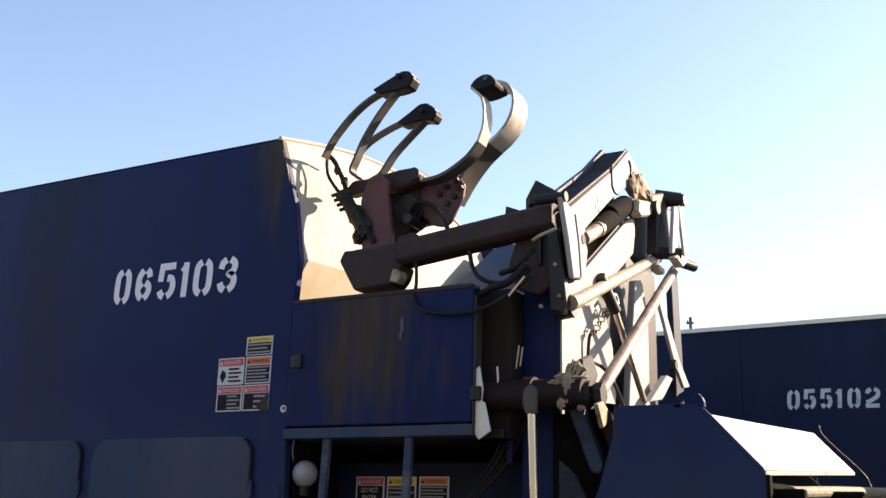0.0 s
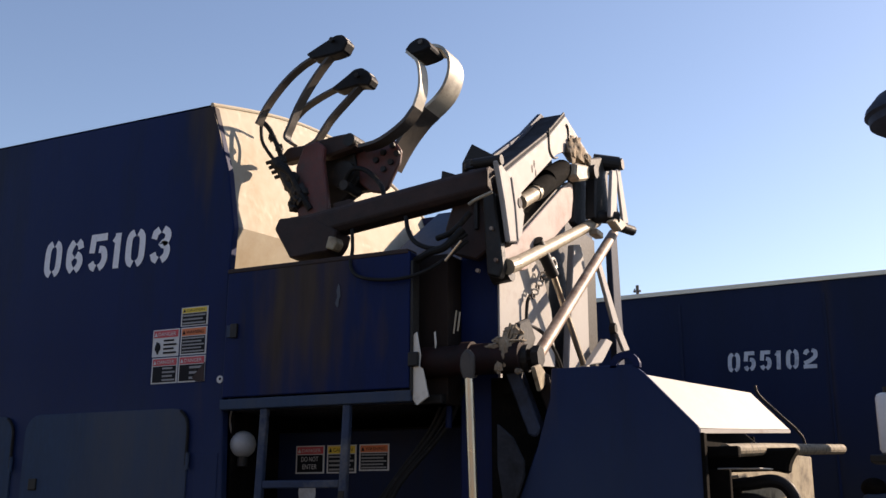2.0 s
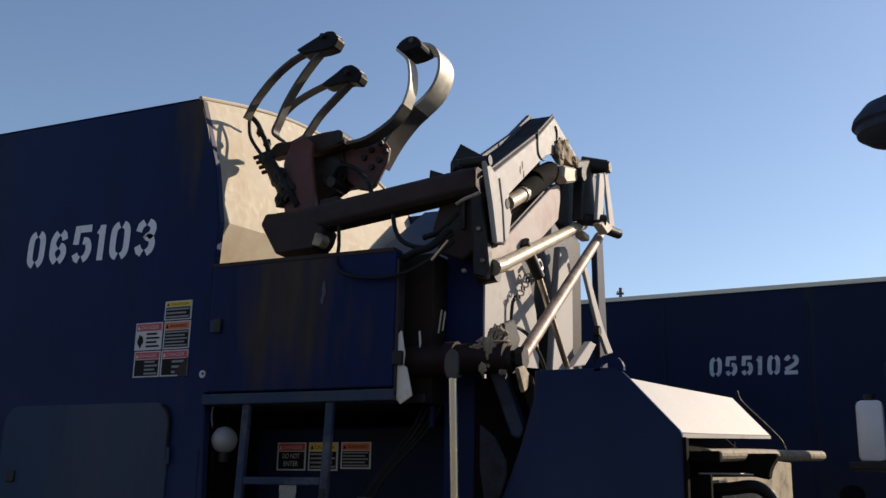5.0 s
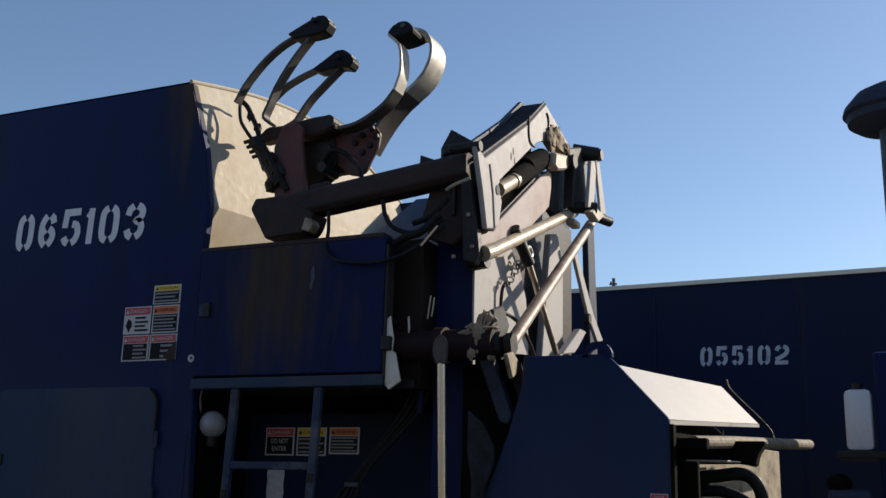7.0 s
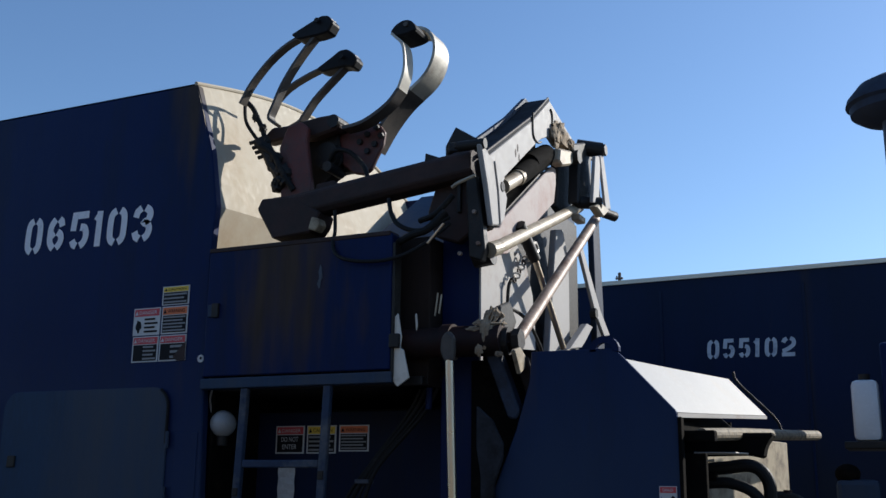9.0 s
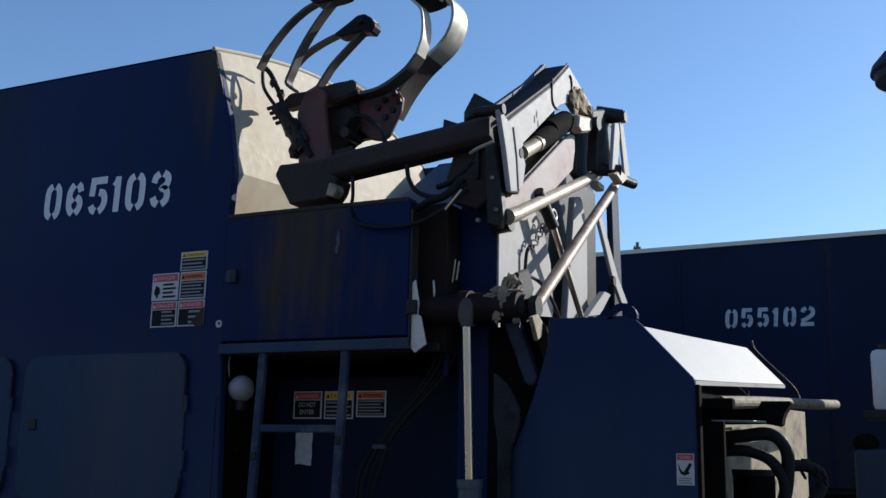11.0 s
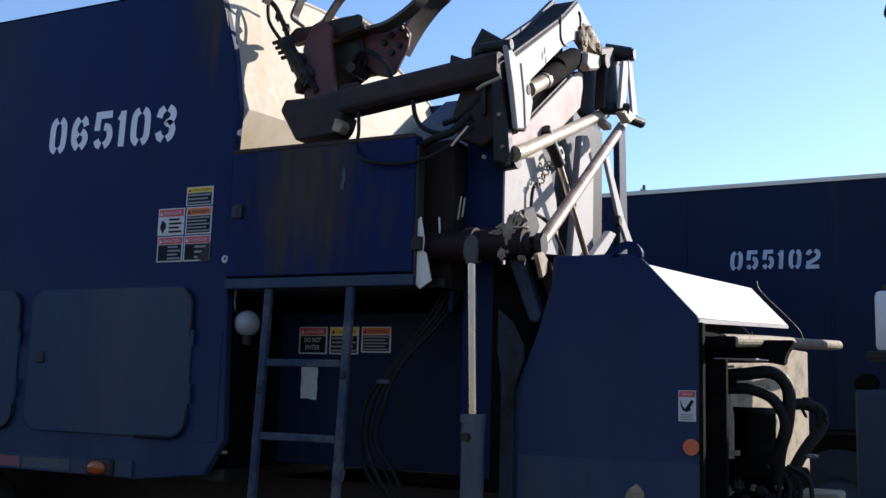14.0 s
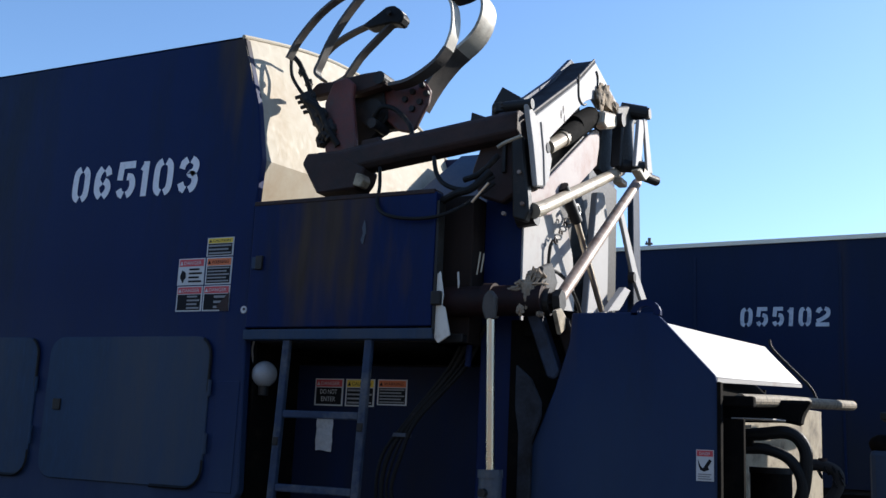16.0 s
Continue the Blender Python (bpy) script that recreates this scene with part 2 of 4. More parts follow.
def join(bm, own):
    if bm is None:
        return own
    me = bpy.data.meshes.new("tmp")
    own.to_mesh(me)
    own.free()
    bm.from_mesh(me)
    bpy.data.meshes.remove(me)
    return bm


def plate(axis, a, b, corners, w=0.004, bm=None):
    """A flat plate: its outline in the two other axes, its thickness from a to b along axis."""
    own = bmesh.new()

    def at(p, d):
        return {"x": (d, p[0], p[1]), "y": (p[0], d, p[1]), "z": (p[0], p[1], d)}[axis]

    lo = [own.verts.new(at(p, a)) for p in corners]
    hi = [own.verts.new(at(p, b)) for p in corners]
    own.faces.new(lo), own.faces.new(hi[::-1])
    for i in range(len(lo)):
        j = (i + 1) % len(lo)
        own.faces.new((lo[i], hi[i], hi[j], lo[j]))
    bmesh.ops.recalc_face_normals(own, faces=own.faces)
    bevel(own, w, 1)
    return join(bm, own)


def smooth_line(pts, steps=6):
    """Catmull-Rom through the given points."""
    p = [Vector(q) for q in pts]
    p = [p[0] * 2 - p[1], *p, p[-1] * 2 - p[-2]]
    out = []
    for i in range(1, len(p) - 2):
        for k in range(steps):
            t = k / steps
            out.append(0.5 * (2 * p[i] + (p[i + 1] - p[i - 1]) * t + (2 * p[i - 1] - 5 * p[i] + 4 * p[i + 1] - p[i + 2]) * t * t
                              + (3 * p[i] - p[i - 1] - 3 * p[i + 1] + p[i + 2]) * t ** 3))
    return out + [p[-2]]


def sweep(line, section, bm=None, side=None, caps=True):
    """Sweeps a closed section (u, v) along a line. side: the direction of u, where it is to stay the same."""
    own = bmesh.new()
    rings, u = [], None
    for i, p in enumerate(line):
        t = (line[min(i + 1, len(line) - 1)] - line[max(i - 1, 0)]).normalized()
        if side is not None:
            u = Vector(side)
        elif u is None:
            u = t.orthogonal()
        u = (u - t * u.dot(t)).normalized()
        v = t.cross(u)
        rings.append([own.verts.new(p + u * a + v * b) for a, b in section])
    n = len(section)
    for r, s in zip(rings, rings[1:]):
        for i in range(n):
            own.faces.new((r[i], r[(i + 1) % n], s[(i + 1) % n], s[i]))
    if caps:
        own.faces.new(rings[0][::-1]), own.faces.new(rings[-1])
    return join(bm, own)


def ring(r, n=14):
    return [(r * math.cos(2 * math.pi * i / n), r * math.sin(2 * math.pi * i / n)) for i in range(n)]


def rod(a, b, r, bm=None, n=16):
    return sweep([Vector(a), Vector(b)], ring(r, n), bm)


def pipe(pts, r, bm=None, n=10, steps=6):
    return sweep(smooth_line(pts, steps), ring(r, n), bm)


def strap(pts, width, thick, bm=None, steps=6):
    """A flat bar bent along pts, its width along y."""
    a, b = width / 2, thick / 2
    return sweep(smooth_line(pts, steps), [(-a, -b), (a, -b), (a, b), (-a, b)], bm, side=(0, 1, 0))


def ball(c, r, squash=(1, 1, 1), bm=None, sub=3):
    own = bmesh.new()
    bmesh.ops.create_icosphere(own, subdivisions=sub, radius=r)
    for v in own.verts:
        v.co = Vector((v.co.x * squash[0], v.co.y * squash[1], v.co.z * squash[2])) + Vector(c)
    return join(bm, own)


def lump(c, r, seed, squash=(1, 1, 1), bm=None):
    """A rough clod."""
    own = bmesh.new()
    bmesh.ops.create_icosphere(own, subdivisions=3, radius=r)
    for v in own.verts:
        k = 1 + 0.45 * noise.noise(v.co * (2.2 / r) + Vector((seed, 0, 0))) + 0.2 * noise.noise(v.co * (6 / r) + Vector((0, seed, 0)))
        v.co = Vector((v.co.x * squash[0], v.co.y * squash[1], v.co.z * squash[2])) * k + Vector(c)
    return join(bm, own)


def bolt(c, axis, r=0.018, h=0.016, bm=None):
    c, axis = Vector(c), Vector(axis)
    return sweep([c - axis * 0.004, c + axis * h], ring(r, 6), bm)


def letters(name, body, x, y, z, height, width, material, parent, shear=0.0, label="", bold=0.0):
    """Writing on a wall that faces -y: lower left corner at x, z; fitted to its height and width."""
    cu = bpy.data.curves.new(name, "FONT")
    cu.body, cu.size, cu.extrude, cu.offset = body, 1.0, 0.0, bold
    tmp = bpy.data.objects.new(name, cu)
    scene.collection.objects.link(tmp)
    dg = bpy.context.evaluated_depsgraph_get()
    me = bpy.data.meshes.new_from_object(tmp.evaluated_get(dg))
    bpy.data.objects.remove(tmp)
    bpy.data.curves.remove(cu)
    co = np.empty(len(me.vertices) * 3, np.float32)
    me.vertices.foreach_get("co", co)
    co = co.reshape(-1, 3)
    lo, hi = co.min(0), co.max(0)
    u, v = (co[:, 0] - lo[0]) / (hi[0] - lo[0]) * width, (co[:, 1] - lo[1]) / (hi[1] - lo[1]) * height
    org = ORG[parent]
    co[:, 0], co[:, 1], co[:, 2] = x + u + shear * v - org.x, y - org.y, z + v - org.z
    me.vertices.foreach_set("co", co.ravel())
    me.materials.append(material)
    ob = new(name, me)
    ob.parent = parent
    ORG[ob] = org
    return tagged(ob, label)


# ---- ground ----
def build_ground():
    bm = bmesh.new()
    n, half = 40, 1500
    ax = [half * (abs(2 * i / n - 1) ** 3) * (1 if 2 * i > n else -1) for i in range(n + 1)]
    v = [[bm.verts.new((x, y, 0)) for y in ax] for x in ax]
    for i in range(n):
        for j in range(n):
            bm.faces.new((v[i][j], v[i + 1][j], v[i + 1][j + 1], v[i][j + 1]))
    alone("ground", bm, ASPHALT, (0, 0, 0), "dark worn asphalt of a truck yard", "ground", "structure")


# ---- the refuse truck ----
TRUCK = thing("refuse_truck", (-4.0, 5.7, 0.0), "dark blue side-loading refuse truck with its grabber arm raised", "truck")
PANEL = stained("stained_blue_paint", 1.31, 0.50, 1.6, 2.2, 0.95)
SIDE = stained("blue_paint_rusty_at_the_edge", 0.66, 0.26, 2.75, 3.5, 0.85, (0.0028, 0.0115, 0.062), True)


def decal(name, x0, x1, z0, z1, y, head, parent, label, lines=3, picture=False, text=None):
    """A safety label: white card, coloured head with its word, and rows of small print."""
    w, h = x1 - x0, z1 - z0
    card = part(name, box(x0, x1, y - 0.003, y, z0, z1, 0), D_WHITE, parent, label)
    hz = z1 - 0.30 * h
    part("heading", box(x0 + 0.04 * w, x1 - 0.04 * w, y - 0.0045, y - 0.003, hz, z1 - 0.04 * h, 0), head[0], card)
    letters("lettering", head[1], x0 + 0.22 * w, y - 0.006, hz + 0.06 * h, 0.13 * h, 0.66 * w, head[2], card)
    tri = plate("y", y - 0.006, y - 0.0046, [(x0 + 0.07 * w, hz + 0.05 * h), (x0 + 0.18 * w, hz + 0.05 * h), (x0 + 0.125 * w, hz + 0.2 * h)], 0)
    part("triangle", tri, head[2], card)
    left = x0 + 0.05 * w
    dark = head[3]
    if dark:
        part("field", box(left, x1 - 0.05 * w, y - 0.0045, y - 0.003, z0 + 0.05 * h, hz - 0.03 * h, 0), D_BLACK, card)
    if picture:
        bm = lump((x0 + 0.2 * w, y - 0.004, z0 + 0.33 * h), 0.1 * w, x0, (1, 0.02, 1.6))
        part("pictogram", bm, D_WHITE if dark else D_BLACK, card)
        left = x0 + 0.4 * w
    if text:
        for k, word in enumerate(text):
            s = 0.6 if len(word) > 5 else 0.5
            letters("lettering", word, x0 + (0.5 - s / 2) * w, y - 0.006, hz - (0.27 + 0.27 * k) * h, 0.17 * h, s * w, D_WHITE, card)
    else:
        step = (hz - z0 - 0.1 * h) / lines
        for k in range(lines):
            zz = z0 + 0.07 * h + step * (k + 0.2)
            part("print_line", box(left + 0.03 * w, x1 - (0.08 + 0.1 * (k % 2)) * w, y - 0.006, y - 0.0046, zz, zz + step * 0.45, 0), D_GREY if dark else D_BLACK, card)
    return card


DANGER = (D_RED, "DANGER", D_WHITE, True)
CAUTION = (D_YELLOW, "CAUTION", D_BLACK, True)
WARN = (D_ORANGE, "WARNING", D_BLACK, True)


STROKES = {
    "0": [[(.36, 1.0), (.12, .92), (0, .74), (0, .26), (.12, .08), (.36, 0.0)], [(.66, 1.0), (.88, .92), (1, .74), (1, .26), (.88, .08), (.66, 0.0)]],
    "6": [[(.36, .97), (.16, .86), (0, .68), (0, .30), (.18, .12), (.38, .03)], [(.68, .97), (.90, .88), (1, .72)], [(.64, .03), (.86, .14), (1, .30), (.90, .46), (.62, .55)], [(.10, .44), (.36, .54)]],
    "5": [[(1.1, 1), (.06, 1), (0, .52)], [(.54, .62), (.86, .58), (1, .42), (1, .26), (.84, .10), (.62, .02)], [(0, .22), (.14, .08), (.36, .02)]],
    "1": [[(.62, -.06), (.62, 1.06)], [(.62, .94), (.05, .76)]],
    "3": [[(.64, .98), (.92, .88), (1, .74), (.86, .58), (.62, .52), (.88, .46), (1, .30), (.90, .12), (.64, .02)], [(.36, .98), (.10, .88), (0, .70)], [(0, .26), (.12, .10), (.36, .02)]],
    "2": [[(.36, .98), (.12, .90), (0, .74)], [(.64, .98), (.92, .90), (1, .72), (.88, .54), (.30, .30), (-.05, .22)], [(-.12, .02), (1.12, .02)]],
}


def stroke(bm, pts, half, y):
    """A flat painted stroke of constant width along pts (x, z)."""
    p = [Vector((a, 0, b)) for a, b in pts]
    rows = []
    for i, q in enumerate(p):
        d = [(p[k + 1] - p[k]).normalized() for k in (i - 1, i) if 0 <= k < len(p) - 1]
        t = sum(d, Vector()).normalized()
        side = Vector((-t.z, 0, t.x)) * half / max(0.75, t.dot(d[0]))
        rows.append([bm.verts.new((c.x, y, c.z)) for c in (q + side, q - side)])
    for a, b in zip(rows, rows[1:]):
        bm.faces.new((a[0], a[1], b[1], b[0]))


def number(places, y, z, h, shear, paint, parent, label, half):
    """A stencilled fleet number: places holds each digit with its left and right edge on the base line."""
    for c, x0, x1 in places:
        bm = bmesh.new()
        for k, line in enumerate(STROKES[c]):
            pts = [(x0 + half + u * (x1 - x0 - 2 * half) + shear * v * h, z + half + v * (h - 2 * half)) for u, v in line]
            fine = [(p.x, p.z) for p in smooth_line([(a, 0, b) for a, b in pts], 4)] if len(pts) > 3 else pts
            stroke(bm, fine, half, y - 0.003 - 0.0004 * k)
        part("digit", bm, paint, parent, label)


def roof_z(y, y0=4.5, y1=7.0):
    """Height of the body's roof across its width: flat with rounded shoulders."""
    e = min(y - y0, y1 - y)
    return 3.535 + 0.205 * math.sin(min(1.0, max(0.0, e) / 1.25) * math.pi / 2)


def build_body():
    side = plate("y", 4.5, 4.55, [(-8.6, 0.97), (-3.67, 0.955), (-3.24, 1.0), (-3.13, 1.17), (-3.16, 1.95), (-3.165, 2.6), (-3.152, 2.842), (-3.202, 3.141), (-3.325, 3.53), (-8.6, 3.53)], 0.006)
    side = part("body_side", side, SIDE, TRUCK, "dark blue painted steel side")
    # roof and front bulkhead, from the arched section
    ys = [4.5 + 2.5 * i / 24 for i in range(25)]
    bm = bmesh.new()
    a = [bm.verts.new((-3.335, y, roof_z(y))) for y in ys]
    b = [bm.verts.new((-8.6, y, roof_z(y))) for y in ys]
    for i in range(24):
        bm.faces.new((a[i], a[i + 1], b[i + 1], b[i]))
    part("roof", bm, BLUE, TRUCK, smooth=True)
    bm = bmesh.new()
    rows = []
    for k, (x, z) in enumerate(((-3.335, None), (-3.27, 3.35), (-3.215, 3.14), (-3.164, 2.845), (-3.235, 2.60), (-3.235, 1.96))):
        row = []
        for y in ys:
            tuck = min(1.0, max(0.0, (5.6 - y) / 0.5))
            xx = x if k < 4 else -3.164 + (x + 3.164) * tuck
            zz = roof_z(y) if z is None else z + (0.07 * (y - 4.5) if k == 3 else 0.0)
            row.append(bm.verts.new((xx + (0.006 * noise.noise(Vector((y * 1.3, zz, 2))) if k != 3 else 0.0), y, zz)))
        rows.append(row)
    for r, s in zip(rows, rows[1:]):
        for i in range(24):
            bm.faces.new((r[i], r[i + 1], s[i + 1], s[i]))
    part("bulkhead", bm, CREAM, TRUCK, "sunlit worn cream hopper wall")
    bm = sweep([Vector((-3.335, y, roof_z(y))) for y in ys], ring(0.012, 8))
    part("roof_edge", bm, CREAM, TRUCK)
    part("far_side", box(-8.6, -3.2, 6.95, 7.0, 0.97, 3.53), BLUE, TRUCK)
    part("rear_wall", box(-8.65, -8.6, 4.5, 7.0, 0.97, 3.53), BLUE, TRUCK)
    part("body_floor", box(-8.6, -3.16, 4.56, 6.94, 0.97, 1.03), DARK, TRUCK)
    # skirt with faded reflective tape
    skirt = part("skirt", box(-8.6, -3.68, 4.485, 4.5, 0.962, 1.045, 0.003), BLUE_LOW, TRUCK)
    for k in range(12):
        x = -8.4 + 0.36 * k
        part("reflective_tape", box(x, x + 0.34, 4.482, 4.4855, 0.975, 1.03, 0), GREY if k % 2 else TAPE_RED, skirt)
    lamp = part("marker_lamp", box(-3.97, -3.79, 4.465, 4.49, 0.96, 1.045, 0.012), DARK, TRUCK)
    part("lens", ball((-3.895, 4.465, 1.002), 0.06, (1, 0.35, 0.58)), AMBER, lamp, "amber lens of a side marker lamp", True)
    # access doors with rounded corners and a black seal
    for dx in (0.0, -1.2, -2.4):
        x0, x1, z0, z1, r = -4.47 + dx, -3.355 + dx, 1.17, 1.925, 0.1
        arc = []
        for cx, cz, s in ((x1 - r, z0 + r, -90), (x1 - r, z1 - r, 0), (x0 + r, z1 - r, 90), (x0 + r, z0 + r, 180)):
            arc += [(cx + r * math.cos(radians(s + 15 * k)), cz + r * math.sin(radians(s + 15 * k))) for k in range(7)]
        door = part("access_door", plate("y", 4.488, 4.502, arc, 0.004), BLUE_LOW, TRUCK, "dusty blue access door with rounded corners")
        low = [Vector((x, 4.487, z)) for x, z in [(x1 - 0.32, z0)] + arc[:7] + [(x1, z0 + 0.14)]]
        part("door_seal", sweep(low, [(-0.008, -0.004), (0.008, -0.004), (0.008, 0.006), (-0.008, 0.006)], side=None), RUBBER, door)
        up = [Vector((x, 4.487, z)) for x, z in [(x1, z1 - 0.28)] + arc[7:12]]
        part("door_seal", sweep(up, ring(0.008, 8)), RUBBER, door)
        part("hinge", rod((x1 + 0.012, 4.482, z0 + 0.17), (x1 + 0.012, 4.482, z0 + 0.27), 0.010), BLUE_LOW, door)
        part("latch", box(x0 + 0.07, x0 + 0.125, 4.478, 4.489, 1.53, 1.59, 0.004), DARK, door, "small black paddle latch")
        part("hinge", rod((x1 + 0.012, 4.482, z1 - 0.30), (x1 + 0.012, 4.482, z1 - 0.22), 0.009), BLUE_LOW, door)
    part("corner_post", box(-3.31, -3.17, 4.496, 4.5, 1.16, 1.7, 0.002), SIDE, TRUCK)
    part("round_sticker", rod((-3.183, 4.496, 2.058), (-3.183, 4.5, 2.058), 0.019), D_WHITE, TRUCK, "small round white sticker")
    part("sticker_dot", rod((-3.181, 4.4945, 2.06), (-3.181, 4.497, 2.06), 0.007), D_BLACK, TRUCK)
    number((("0", -4.46, -4.335), ("6", -4.296, -4.172), ("5", -4.130, -3.995), ("1", -3.972, -3.892), ("0", -3.865, -3.732), ("3", -3.694, -3.558)), 4.5, 2.684, 0.217, 0.03, WHITE_PAINT, TRUCK, "white stencilled fleet number", 0.0205)
    decal("caution_label", -3.45, -3.28, 2.34, 2.437, 4.5, CAUTION, TRUCK, "yellow-headed caution label", 3)
    decal("warning_label", -3.445, -3.28, 2.192, 2.333, 4.5, WARN, TRUCK, "orange-headed warning label", 5)
    decal("danger_label", -3.627, -3.455, 2.192, 2.333, 4.5, (D_RED, "DANGER", D_WHITE, False), TRUCK, "white danger label with red heading", 4, True)
    decal("danger_label", -3.622, -3.455, 2.054, 2.186, 4.5, DANGER, TRUCK, "danger label with a hand pictogram", 4, True)
    d = decal("danger_label", -3.448, -3.28, 2.054, 2.186, 4.5, DANGER, TRUCK, "torn danger label with a peeled corner", 3, True)
    bm = plate("y", 4.4925, 4.4938, [(-3.33, 2.054), (-3.279, 2.054), (-3.279, 2.15), (-3.30, 2.13), (-3.355, 2.075)], 0)
    part("peeled_patch", bm, RUST, d, "rust showing where the label is torn off")


TAPE_RED = mat("faded_red_tape", (0.16, 0.045, 0.06), 0.6, vary=0.2, scale=10, bump=0.05)


def build_hopper():
    panel = part("hopper_panel", box(-3.155, -2.12, 4.482, 4.56, 1.965, 2.595, 0.006), PANEL, TRUCK, "blue hopper side panel with brown rust runs")
    part("top_lip", box(-3.155, -2.13, 4.478, 4.57, 2.585, 2.607, 0.004), RUST, panel)
    part("bird_lime", plate("y", 4.478, 4.4815, [(-2.505, 2.36), (-2.498, 2.365), (-2.494, 2.40), (-2.486, 2.41), (-2.492, 2.46), (-2.50, 2.475), (-2.51, 2.44), (-2.505, 2.41), (-2.516, 2.38)], 0), GREY, panel, "whitish run on the paint")
    part("latch", box(-3.115, -3.075, 4.468, 4.483, 2.255, 2.325, 0.003), DARK, panel, "small dark slam latch")
    part("latch_plate", box(-3.14, -3.118, 4.474, 4.483, 2.26, 2.32, 0.002), BLUE_LOW, panel)
    part("lower_rail", box(-3.16, -2.11, 4.475, 4.55, 1.905, 1.955, 0.005), BLUE_LOW, TRUCK, "dusty blue rail under the hopper panel")
    part("seam", box(-2.118, -2.105, 4.485, 4.55, 1.93, 2.55, 0.002), DARK, panel)
    chute = plate("x", -3.12, -2.0, [(5.30, 2.50), (6.12, 3.04), (6.80, 3.50), (6.90, 3.50), (6.90, 2.3), (5.35, 2.3)], 0.004)
    part("hopper_chute", chute, BLUE_LOW, TRUCK, "sloping far side of the hopper")
    part("hopper_floor", box(-3.14, -2.0, 4.57, 6.88, 1.90, 1.94), DARK, TRUCK)
    # lit guard plate beside the panel and the dark post behind it
    part("guard_plate", plate("y", 4.495, 4.505, [(-2.109, 2.09), (-2.109, 2.202), (-2.09, 2.219), (-2.069, 2.11), (-2.075, 2.06), (-2.058, 2.05), (-2.028, 1.924), (-2.086, 1.887), (-2.107, 1.911), (-2.108, 2.026)], 0.002), BARE, TRUCK, "bare pale steel edge plate")
    part("guard_clip", plate("y", 4.56, 4.565, [(-2.036, 2.22), (-2.028, 2.225), (-2.022, 2.17), (-2.028, 2.13)], 0.001), BARE, TRUCK)
    part("strap_latch", box(-2.125, -2.075, 4.474, 4.50, 2.06, 2.125, 0.006), DARK, TRUCK, "dark strap latch at the panel edge")
    part("rear_post", box(-2.20, -1.992, 4.62, 5.5, 1.90, 2.60), UMBER, TRUCK, "dark brown rusty post")
    for (x, z), (u, w) in (((-1.94, 2.321), (-1.954, 2.215)), ((-1.922, 2.312), (-1.934, 2.225))):
        part("control_rod", rod((x, 4.6, z), (u, 4.6, w), 0.004, n=8), TUBE, TRUCK, "thin bright rod")
    part("stay", pipe([(-2.02, 4.7, 2.0), (-2.022, 4.7, 1.95), (-2.027, 4.7, 1.80)], 0.015), BLUE, TRUCK)
    # recess under the hopper
    part("recess_wall", box(-3.14, -1.72, 4.95, 5.0, 1.05, 1.82, 0.004), GRIMY, TRUCK, "blue wall behind the ladder")
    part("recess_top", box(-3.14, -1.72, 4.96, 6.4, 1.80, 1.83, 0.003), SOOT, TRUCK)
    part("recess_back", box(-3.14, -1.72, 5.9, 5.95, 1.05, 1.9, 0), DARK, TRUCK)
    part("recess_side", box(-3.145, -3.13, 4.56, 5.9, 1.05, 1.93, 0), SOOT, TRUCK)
    decal("danger_label", -3.02, -2.848, 1.612, 1.752, 4.95, DANGER, TRUCK, "danger label reading do not enter", text=("DO NOT", "ENTER"))
    decal("caution_label", -2.832, -2.66, 1.612, 1.752, 4.95, CAUTION, TRUCK, "yellow-headed caution label", 4)
    decal("warning_label", -2.642, -2.472, 1.622, 1.752, 4.95, WARN, TRUCK, "orange-headed warning label", 5)
    sheet = bmesh.new()
    cols = []
    for i in range(5):
        u = i / 4
        cols.append([sheet.verts.new((-2.992 + 0.1 * u, 4.941 - 0.004 * math.sin(3 * u + 2 * k), 1.545 - 0.165 * k / 6 + 0.004 * math.sin(5 * u))) for k in range(7)])
    for c, d in zip(cols, cols[1:]):
        for k in range(6):
            sheet.faces.new((c[k], d[k], d[k + 1], c[k + 1]))
    alone("paper_notice", sheet, PAPER, (-2.94, 4.94, 1.38), "creased sheet of paper taped to the blue wall", "paper")
    # ladder, its foot set a little to the rear
    def lean(bm):
        for v in bm.verts:
            v.co.x += 0.036 * (v.co.z - 1.905)
        return bm

    lad = part("ladder", lean(box(-2.925, -2.885, 4.485, 4.515, 0.55, 1.905, 0.006)), SCUFFED, TRUCK, "worn blue steel ladder")
    part("ladder_rail", lean(box(-2.465, -2.425, 4.485, 4.515, 0.55, 1.905, 0.006)), SCUFFED, lad)
    for z in (0.86, 1.205, 1.55):
        part("rung", lean(box(-2.885, -2.465, 4.488, 4.514, z - 0.018, z + 0.018, 0.006)), SCUFFED, lad, "worn scuffed rung")
    for x, z in ((-2.905, 1.42), (-2.445, 1.50)):
        part("bracket", lean(box(x - 0.015, x + 0.015, 4.478, 4.487, z - 0.02, z + 0.02, 0.003)), DARK, lad)
    alone("rag", lump((-2.455, 4.475, 1.06), 0.036, 2.7, (0.8, 0.5, 1.3)), GREY, (-2.455, 4.475, 1.0), "dirty grey rag tied to the ladder rail", "rag")
    # bulb hanging from the rail
    bulb = alone("work_light", ball((-3.10, 4.6, 1.745), 0.064, (1, 1, 1.02)), GLOBE, (-3.10, 4.6, 1.68), "round frosted bulb hanging on a pale wire", "lamp", smooth=True)
    part("socket", rod((-3.10, 4.6, 1.64), (-3.10, 4.6, 1.69), 0.026), DARK, bulb)
